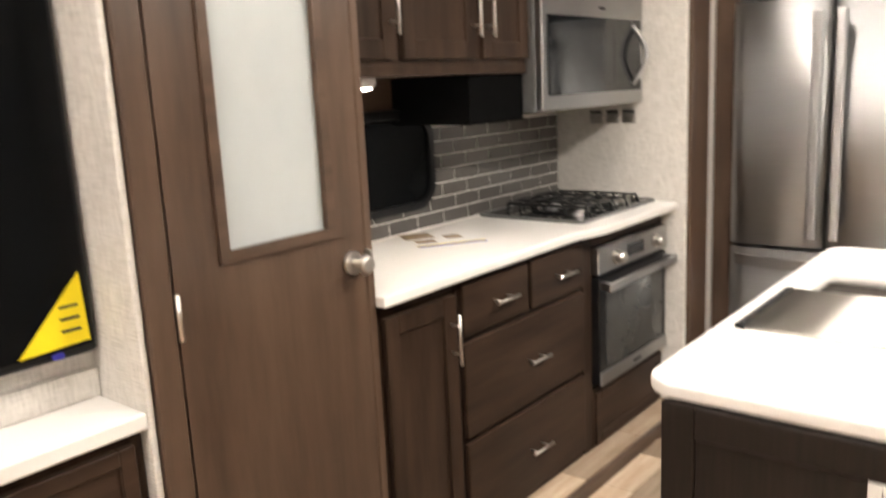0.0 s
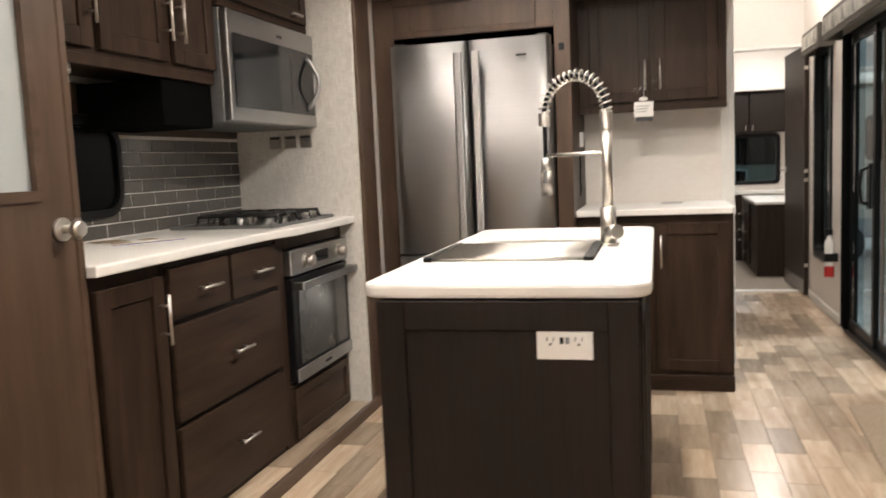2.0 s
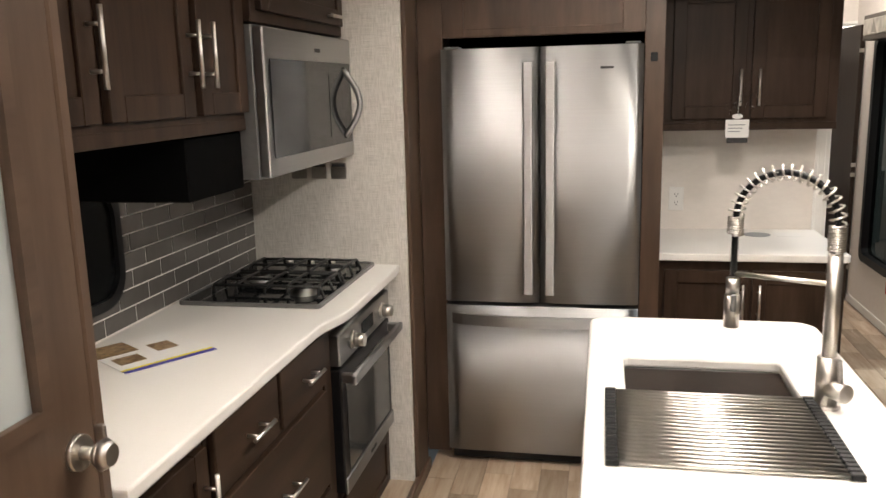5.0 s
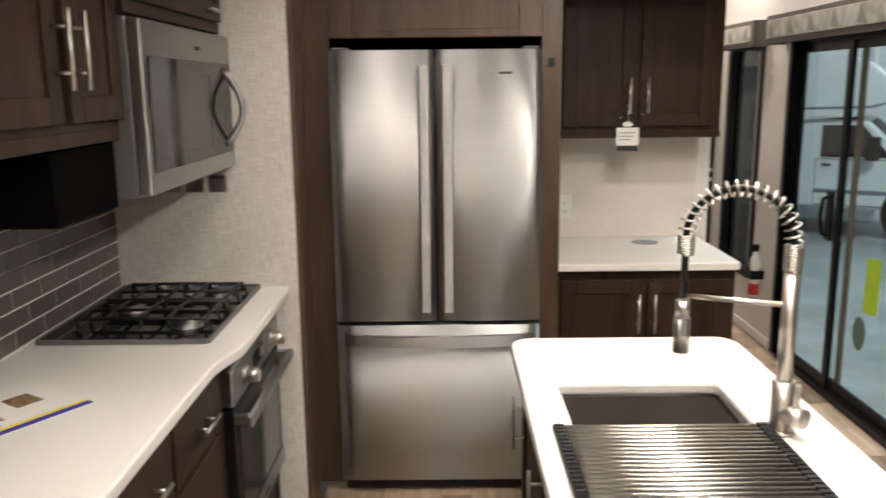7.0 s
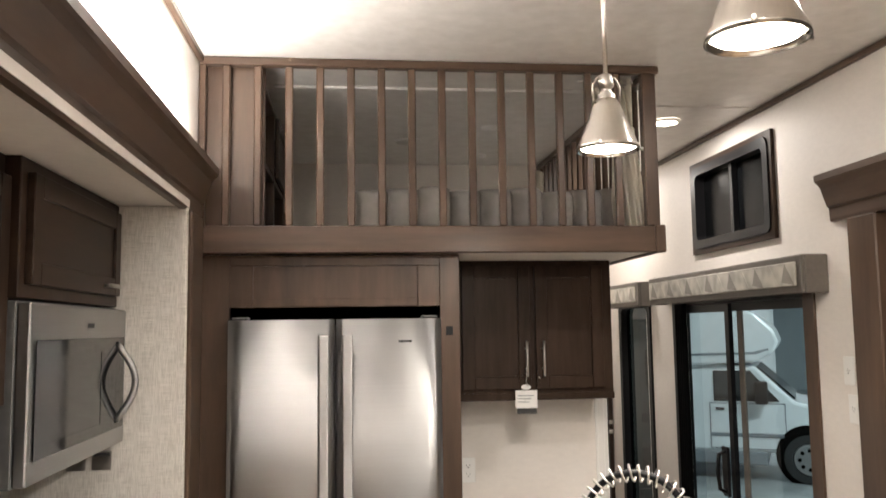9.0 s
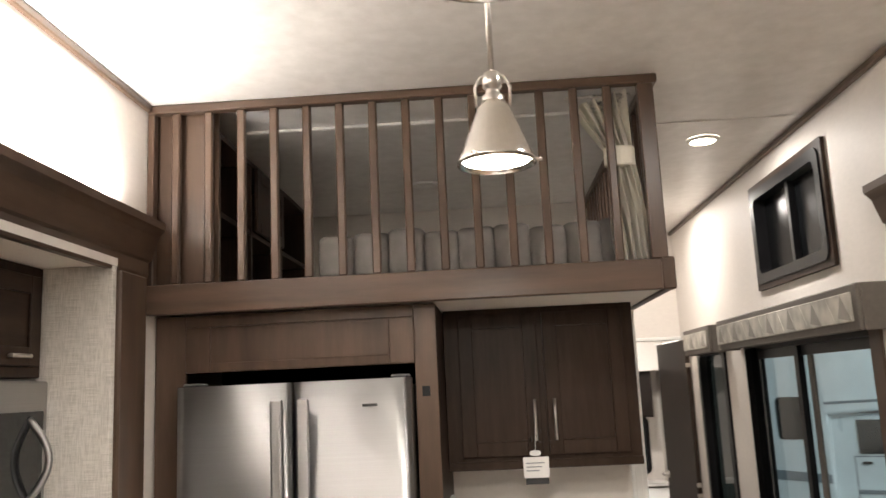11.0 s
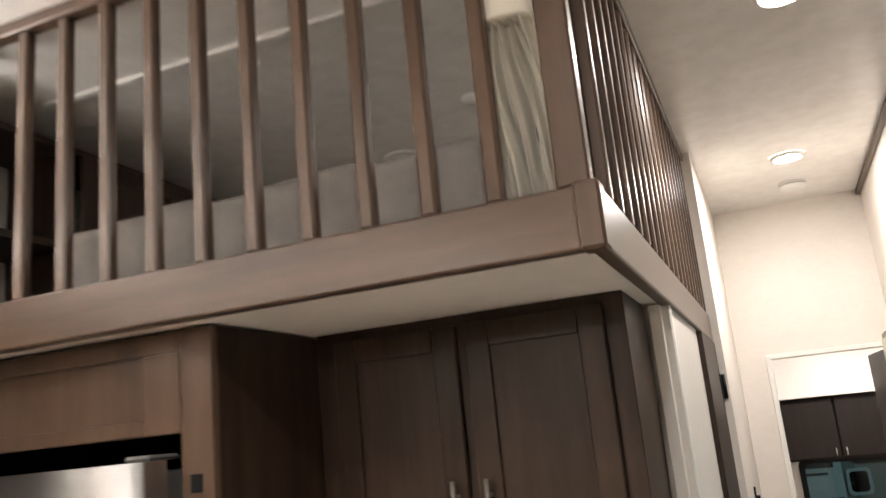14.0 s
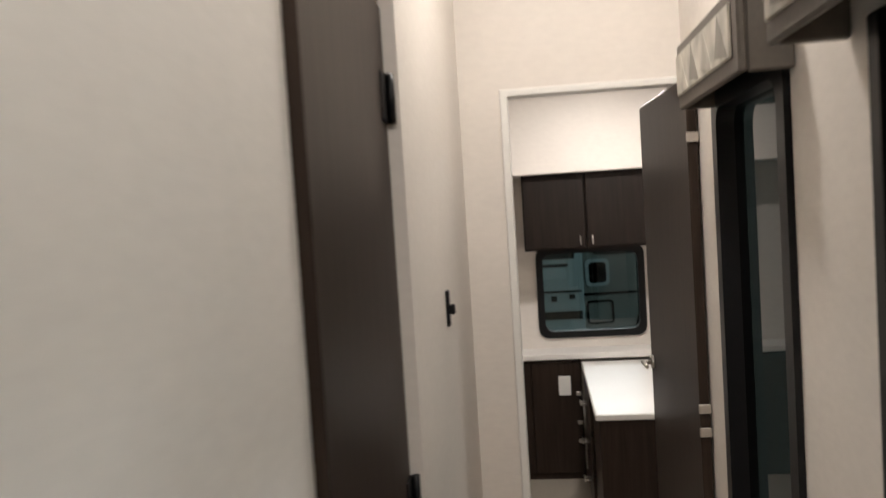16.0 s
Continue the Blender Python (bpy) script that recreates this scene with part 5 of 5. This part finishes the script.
wn = tagged(thing("window_3", (W, 5.1, 2.14), "upper slider window with brown frame and dark glass", "window"), kind="structure")
part("window_frame", ring(rounded(UW0 - 0.02, UW1 + 0.02, UWB - 0.02, UWT + 0.02, 0.006), rounded(UW0 + 0.012, UW1 - 0.012, UWB + 0.012, UWT - 0.012, 0.04), "x", W - 0.018, W + 0.05), WOODH, wn)
part("inner_frame", ring(rounded(UW0 + 0.008, UW1 - 0.008, UWB + 0.008, UWT - 0.008, 0.045), rounded(UW0 + 0.055, UW1 - 0.055, UWB + 0.055, UWT - 0.055, 0.035), "x", W - 0.026, W + 0.045), BLACK, wn)
part("mullion", B(W + 0.0, W + 0.03, 5.08, 5.11, UWB + 0.05, UWT - 0.05, 0), BLACK, wn)
part("pane", B(W + 0.032, W + 0.036, UW0 + 0.04, UW1 - 0.04, UWB + 0.04, UWT - 0.04, 0), NIGHT, wn)

plate("wall_switch", -4.155, 1.535, 0.07, 0.115, WEST(W, 0, 0), "white light switch beside the patio door", [(0, 0)])
plate("wall_switch", -4.135, 1.385, 0.07, 0.115, WEST(W, 0, 0), "white light switch beside the patio door", [(0, 0)])
ex = thing("fire_extinguisher", (2.50, 6.13, 0.25), "small white fire extinguisher with red label on the wall", "extinguisher")
part("cylinder", lathe(bmesh.new(), (2.505, 6.13, 0.30), [(0.010, 0.29), (0.016, 0.27), (0.028, 0.245), (0.030, 0.22), (0.030, 0.01), (0.024, 0.0), (0.0005, 0.0)], 24), WHITE, ex)
part("label", lathe(bmesh.new(), (2.505, 6.13, 0.30), [(0.0308, 0.085), (0.0308, 0.012)], 24), RED, ex, "red printed label")
part("valve", B(2.475, 2.525, 6.12, 6.14, 0.59, 0.635, 0.004), BLACK, ex)
part("bracket", B(2.468, W - 0.0005, 6.094, 6.166, 0.415, 0.47, 0.003), BLACK, ex)
solo("doormat", slab([(2.17, 3.35), (2.50, 3.30), (2.52, 4.20), (2.22, 4.17)], [], 0.003, 0.012, 0.003), MATM, "tan woven doormat on the floor", "mat")

# ---------------------------------------------------------------- bedroom beyond the doorway
BY = 9.66
bm = bmesh.new()
WX0, WX1, WZ0, WZ1 = 2.06, 2.66, 0.83, 1.34
box(bm, 1.0, WX0, BY, BY + 0.06, 0, 2.44)
box(bm, WX0, WX1, BY, BY + 0.06, WZ1, 2.44)
box(bm, WX0, WX1, BY, BY + 0.06, 0, WZ0)
box(bm, WX1, 2.86, BY, BY + 0.06, 0, 2.44)
structure("wall_bedroom", bm, WALL)
structure("wall_bedroom_left", B(1.0, 1.06, FAR + 0.05, BY, 0, 2.44, 0), WALL)
structure("wall_bedroom_right", B(2.80, 2.86, FAR + 0.05, BY, 0, 2.44, 0), WALL)
structure("wall_bedroom_near", B(W + 0.06, 2.86, FAR, FAR + 0.05, 0, 2.44, 0), WALL)
structure("soffit_bedroom", B(1.06, 2.80, 9.28, BY, 1.79, 2.38, 0.003), WALL, "white soffit over the bedroom window")
wn = tagged(thing("window_4", (2.36, BY, 0.83), "bedroom window with rounded black frame and teal glass", "window"), kind="structure")
part("window_frame", ring(rounded(WX0 - 0.02, WX1 + 0.02, WZ0 - 0.02, WZ1 + 0.02, 0.06), rounded(WX0 + 0.02, WX1 - 0.02, WZ0 + 0.02, WZ1 - 0.02, 0.05), "y", BY - 0.015, BY + 0.05), BLACK, wn)
gl = part("pane", quad([(WX0 + 0.01, BY + 0.02, WZ0 + 0.01), (WX1 - 0.01, BY + 0.02, WZ0 + 0.01), (WX1 - 0.01, BY + 0.02, WZ1 - 0.01), (WX0 + 0.01, BY + 0.02, WZ1 - 0.01)]), TEAL, wn)
gl.visible_shadow = False
part("window_sill", B(1.7, 2.79, 9.45, BY - 0.001, 0.715, 0.75, 0.004), QUARTZ, wn)
for x0, hx in ((1.985, 0.315), (2.337, 0.03)):
    c = thing("overhead_cabinet", (x0 + 0.17, 9.5, 1.36), "dark brown overhead cabinet above the bedroom window", "cabinet", "bedroom overhead cabinets")
    part("body", B(x0, x0 + 0.348, 9.36, BY - 0.001, 1.36, 1.789, 0.002), ISLW, c)
    d = part("door", flat_front(0.335, 0.405, SOUTH(x0 + 0.006, 9.36, 1.372), 0.018), ISLW, c)
    part("handle", pull(0.05, SOUTH(x0 + hx, 9.342, 1.41), r=0.004, out=0.02), NICKEL, d)
c = thing("bedroom_cabinet", (2.0, 9.5, 0), "dark brown low cabinet under the bedroom window", "cabinet")
part("body", B(1.70, 2.27, 9.485, BY - 0.002, 0.0, 0.714, 0.002), ESPRESSO, c)
part("door", flat_front(0.27, 0.66, SOUTH(1.705, 9.485, 0.04), 0.014), ESPRESSO, c)
part("door", flat_front(0.28, 0.66, SOUTH(1.982, 9.485, 0.04), 0.014), ESPRESSO, c)
for hz in (0.22, 0.33, 0.50):
    part("catch", B(2.235, 2.262, 9.458, 9.4705, hz, hz + 0.022, 0.002), NICKEL, c, "small metal catch")
plate("bedroom_outlet", 2.17, 0.56, 0.07, 0.115, SOUTH(0, 9.469, 0), "white socket on the bedroom cabinet", [])
c = thing("dresser", (2.58, 8.9, 0), "dark brown dresser with white top in the bedroom", "dresser")
part("body", B(2.29, 2.78, 8.285, 9.44, 0.0, 0.672, 0.002), ESPRESSO, c)
part("top", B(2.272, 2.79, 8.26, 9.445, 0.673, 0.702, 0.005), QUARTZ, c)
for k in range(3):
    d = part("drawer_front", flat_front(0.50, 0.19, WEST(2.29, 9.30, 0.05 + 0.205 * k), 0.016), ESPRESSO, c)
    part("handle", pull(0.09, WEST(2.274, 9.05, 0.15 + 0.205 * k), False), NICKEL, d)

# ---------------------------------------------------------------- showroom outside
GZ = -0.82
structure("ground", B(-6, 90, -60, 90, GZ - 0.1, GZ, 0), CONC, "polished concrete showroom floor")
bm = bmesh.new()
box(bm, -6, 34, 31, 31.4, GZ, 7)
box(bm, 34, 34.4, -20, 31.4, GZ, 7)
structure("wall_showroom", bm, HALLW, "pale showroom wall")
structure("ceiling_showroom", B(-6, 34, -20, 31, 7, 7.2, 0), HALLW)
for k in range(7):
    solo("column", B(14 + 2.6 * k, 14.3 + 2.6 * k, 27.0, 27.3, GZ, 7, 0.02), GELCOAT, "white steel column in the showroom", "column", "showroom columns")
for hx, hy in [(9, 7), (16, 14), (2, 22)]:
    solo("strip_lamp", B(hx - 2.5, hx + 2.5, hy - 0.6, hy + 0.6, 6.36, 6.42, 0), TUBEM, "long showroom ceiling light, lit", "lamp", "showroom lights")
solo("exit_sign", B(16.2, 16.7, 26.0, 26.06, 3.1, 3.5, 0), SIGNRED, "small red lit sign", "sign")

VM = pose(7.42, 13.70, GZ, 0, 0, -30)


def van_part(name, bm, material, parent, label=""):
    bmesh.ops.transform(bm, matrix=VM, verts=bm.verts[:])
    return part(name, bm, material, parent, label)


van = thing("motorhome", (7.6, 13.6, GZ), "white cab-over motorhome parked in the showroom", "motorhome")
van_part("coach", B(-2.3, -1.35, 0.0, 2.2, 0.45, 2.95, 0.06, 3), GELCOAT, van)
t = prism(bmesh.new(), [(-1.5, 1.85), (-0.30, 1.93), (-0.04, 2.08), (0.05, 2.24), (-0.02, 2.45), (-0.30, 2.72), (-0.75, 2.90), (-1.5, 2.97)], "y", 0.0, 2.2)
bmesh.ops.bevel(t, geom=t.edges[:], offset=0.05, segments=2, affect="EDGES", profile=0.5)
van_part("cab_over", t, GELCOAT, van)
t = prism(bmesh.new(), [(-1.4, 0.45), (0.95, 0.45), (1.12, 0.62), (1.10, 1.0), (0.95, 1.12), (0.25, 1.28), (-0.35, 1.86), (-1.4, 1.90)], "y", 0.1, 2.1)
bmesh.ops.bevel(t, geom=t.edges[:], offset=0.05, segments=2, affect="EDGES", profile=0.5)
van_part("cab", t, GELCOAT, van)
van_part("windscreen", prism(bmesh.new(), [(0.235, 1.32), (-0.31, 1.83), (-0.31, 1.85), (0.26, 1.335)], "y", 0.25, 1.95), BGLASS, van)
van_part("side_window", prism(bmesh.new(), [(-1.0, 1.28), (0.02, 1.28), (-0.42, 1.78), (-1.0, 1.78)], "y", 0.085, 0.099), BGLASS, van)
van_part("door_line", ring([(-1.08, 0.5), (0.1, 0.5), (0.1, 1.25), (-1.08, 1.25)], [(-1.065, 0.515), (0.085, 0.515), (0.085, 1.235), (-1.065, 1.235)], "y", 0.094, 0.099), STRIPE, van)
van_part("stripe", prism(bmesh.new(), [(-2.25, 0.90), (-1.4, 0.85), (-1.4, 0.98), (-2.25, 1.05)], "y", -0.008, -0.002), STRIPE, van)
van_part("coach_window", prism(bmesh.new(), rounded(-2.1, -1.6, 1.5, 2.15, 0.08), "y", -0.01, -0.002), BGLASS, van)
van_part("cab_over_band", prism(bmesh.new(), [(-1.4, 2.02), (-0.32, 2.05), (-0.10, 2.12), (-0.12, 2.15), (-0.34, 2.09), (-1.4, 2.06)], "y", -0.008, -0.002), STRIPE, van)
van_part("door_handle", B(-0.98, -0.84, 0.070, 0.096, 1.13, 1.17, 0.01, 2), BLACK, van)
van_part("side_moulding", B(-1.06, 0.06, 0.080, 0.0985, 0.70, 0.76, 0.006), STRIPE, van)
van_part("marker_light", B(0.66, 0.84, 0.080, 0.0985, 1.02, 1.07, 0.006), GLASS, van)
van_part("mirror", B(-0.35, -0.15, -0.18, 0.0, 1.25, 1.62, 0.03, 2), BLACK, van)
van_part("bumper", B(0.95, 1.2, 0.12, 2.08, 0.35, 0.55, 0.03, 2), STEEL, van)
van_part("headlight", B(1.02, 1.13, 0.16, 0.5, 0.78, 0.98, 0.03, 2), GLASS, van)
van_part("skirt", B(-2.2, -0.2, 0.06, 2.1, 0.25, 0.46, 0.02), STRIPE, van)
for wx in (0.42,):
    t = bmesh.new()
    rod(t, (wx, 0.02, 0.38), (wx, 0.28, 0.38), 0.38, 32)
    wh = van_part("tyre", t, RUBBER, van)
    t = bmesh.new()
    rod(t, (wx, 0.005, 0.38), (wx, 0.02, 0.38), 0.23, 24, 0.25)
    bmesh.ops.transform(t, matrix=VM, verts=t.verts[:])
    part("rim", t, STEEL, wh)
    for k in range(8):
        ca, sa = math.cos(k * math.pi / 4), math.sin(k * math.pi / 4)
        t = rod(bmesh.new(), (wx + 0.15 * ca, -0.002, 0.38 + 0.15 * sa), (wx + 0.15 * ca, 0.012, 0.38 + 0.15 * sa), 0.032, 12)
        bmesh.ops.transform(t, matrix=VM, verts=t.verts[:])
        part("rim_hole", t, MATTE, wh)
    van_part("arch", rod(bmesh.new(), (wx, 0.09, 0.42), (wx, 0.3, 0.42), 0.50, 32), MATTE, van)


def trailer(m, length, label, purple=False, low=False):
    """A travel trailer, its long side towards -y of m."""
    th = thing("travel_trailer", m.translation, label, "trailer")

    def tp(name, bm, material, lb=""):
        bmesh.ops.transform(bm, matrix=m, verts=bm.verts[:])
        return part(name, bm, material, th, lb)
    tp("body", B(0, length, 0, 2.4, 0.55, 3.3, 0.08, 3), BEIGE_SHADED if low else GELCOAT)
    tp("skirt", B(0.1, length - 0.1, -0.004, 2.3, 0.45, 0.80, 0.02), STRIPE)
    if not low:
        tp("stripe", prism(bmesh.new(), [(0.1, 1.05), (length * 0.6, 1.15), (length - 0.1, 1.6), (length - 0.1, 1.8), (length * 0.6, 1.3), (0.1, 1.15)], "y", -0.012, -0.004), STRIPE)
    x = 0.8
    k = 0
    while x < length - 1.4:
        w = (0.9, 0.6, 1.2)[k % 3]
        if k % 3 == 1:
            dd = tp("entry_door", ring(rounded(x, x + 0.7, 0.75, 2.65, 0.08), rounded(x + 0.04, x + 0.66, 0.79, 2.61, 0.06), "y", -0.02, -0.002), STRIPE)
            tp("door_window", prism(bmesh.new(), rounded(x + 0.15, x + 0.55, 1.8, 2.4, 0.05), "y", -0.016, -0.002), BGLASS)
        else:
            tp("window_frame", ring(rounded(x, x + w, 1.75, 2.5, 0.1), rounded(x + 0.04, x + w - 0.04, 1.79, 2.46, 0.08), "y", -0.02, -0.002), BLACK)
            tp("pane", prism(bmesh.new(), rounded(x + 0.03, x + w - 0.03, 1.78, 2.47, 0.08), "y", -0.012, -0.004), PURPLE if purple and k % 3 == 2 else BGLASS)
        x += w + 0.9
        k += 1
    tp("awning", rod(bmesh.new(), (0.3, -0.12, 3.1), (length - 0.3, -0.12, 3.1), 0.09, 16), WHITE if not purple else GELCOAT)
    if purple:
        tp("awning_light", B(0.4, length - 0.4, -0.05, -0.02, 2.93, 2.97, 0), TUBEM)
    if low:
        tp("low_window", ring(rounded(4.02, 4.32, 1.36, 1.70, 0.06), rounded(4.06, 4.28, 1.40, 1.66, 0.05), "y", -0.03, -0.002), GELCOAT)
        tp("low_pane", prism(bmesh.new(), rounded(4.06, 4.28, 1.40, 1.66, 0.05), "y", -0.022, -0.002), MATTE)
        tp("hatch", ring(rounded(4.02, 4.36, 0.88, 1.18, 0.05), rounded(4.045, 4.335, 0.905, 1.155, 0.04), "y", -0.018, -0.002), MATTE)
        tp("belt_line", B(3.6, 5.4, -0.020, -0.003, 1.25, 1.275, 0), MATTE)
        tp("wheel_arch", prism(bmesh.new(), [(4.98 + 0.36 * math.cos(radians(a)), 0.80 + 0.36 * math.sin(radians(a))) for a in range(0, 181, 12)], "y", -0.022, -0.003), MATTE)
    for wx in (length * 0.5, length * 0.5 + 0.9) if not low else (4.98, 5.85):
        tp("tyre", rod(bmesh.new(), (wx, -0.02, 0.36), (wx, 0.24, 0.36), 0.36, 28), RUBBER)
        tp("wheel_rim", rod(bmesh.new(), (wx, -0.035, 0.36), (wx, -0.02, 0.36), 0.20, 20), STEEL)
    return th


trailer(pose(4.8, 21.5, GZ, 0, 0, -38), 5.7, "white travel trailer with purple-lit windows", True)
trailer(pose(-1.4, 14.6, GZ, 0, 0, 6), 8.5, "beige travel trailer with black trim, colour darkened for shade, behind the bedroom window", low=True)
sb = thing("price_board", (2.1, 12.0, GZ), "white printed price board standing before a trailer", "sign")
part("board", B(1.83, 2.43, 12.0, 12.02, 0.35, 1.55, 0.004), GELCOAT, sb)
for x0, x1, z0, z1 in ((1.92, 2.36, 1.12, 1.20), (1.96, 2.30, 1.05, 1.075), (2.14, 2.19, 0.74, 0.79), (2.30, 2.35, 0.76, 0.80), (1.86, 2.41, 0.82, 0.835), (1.86, 2.41, 0.58, 0.65)):
    part("text_bar", B(x0, x1, 11.992, 11.998, z0, z1, 0), INK, sb)
part("post", B(1.9, 1.94, 12.02, 12.06, GZ, 1.4, 0), STEELD, sb)
part("post", B(2.19, 2.23, 12.02, 12.06, GZ, 1.4, 0), STEELD, sb)

# ---------------------------------------------------------------- pieces: backsplash tiles
tile_wall = structure("backsplash", B(-0.5995, -0.5955, 2.06, SLY - 0.001, 0.951, 1.340, 0), GROUT, "grey subway tile backsplash with pale grout")
TL, TH, G = 0.158, 0.0535, 0.0042
base = {}


def tile_mesh(w):
    key = round(w, 3)
    if key not in base:
        t = box(bmesh.new(), 0, 0.0022, 0, w, 0, TH - G, 0.0008)
        base[key] = mesh_of(t, "tile", TILE)
    return base[key]


row = 0
z = 0.957
while z + TH - G < 1.345:
    y = 2.06 - (TL / 2 if row % 2 else 0)
    while y < SLY - 0.02:
        a, b = max(y, 2.062), min(y + TL - G, SLY - 0.003)
        inside = a > 2.19 and b < 2.955 and z > 1.03 and z < 1.36
        if b - a > 0.012 and not inside:
            ob = new("tile", tile_mesh(b - a))
            ob.location = (-0.5955, a, z)
            ob.parent = tile_wall
        y += TL
    z += TH
    row += 1

# ---------------------------------------------------------------- pieces: floor planks
PL, PW = 0.305, 0.118
plank_me = mesh_of(box(bmesh.new(), 0.0008, PW - 0.0008, 0.001, PL - 0.001, -0.004, 0.0, 0.0006), "plank", FLOORM)
rest = bmesh.new()
rf = random.Random(3)
count = 0
for i in range(22):
    x = 0.054 + PW * i
    if x + PW > W + 0.08:
        break
    y = Y0 - PL * ((i * 0.37 + 0.12 * rf.random()) % 1.0)
    while y < FAR - 0.02:
        if 1.9 < y and y + PL < FAR + 0.03 and not (x < 1.0 and y > 4.3) and count < 300 and not (0.8 < x < 1.25 and 2.0 < y < 2.8):
            ob = new("plank", plank_me)
            ob.location = (x, y, 0)
            ob.parent = floor
            count += 1
        elif y + PL < FAR + 0.05:
            box(rest, x + 0.0008, x + PW - 0.0008, max(y, Y0) + 0.001, y + PL - 0.001, -0.004, 0.0)
        else:
            box(rest, x + 0.0008, x + PW - 0.0008, y + 0.001, FAR + 0.019, -0.004, 0.0)
        y += PL
r_ = part("planks", rest, FLOORM, floor)
tagged(r_, kind="stuff")
rest = bmesh.new()
sf = bpy.data.objects["slide_floor"]
for k in range(10):
    ya = -0.6 + 0.45 * k
    ob = new("plank", mesh_of(box(bmesh.new(), -0.11, 0.027, ya + 0.001, min(ya + 0.449, SLY), 0.040, 0.0425, 0), "plank", FLOORM))
    ob.parent = sf
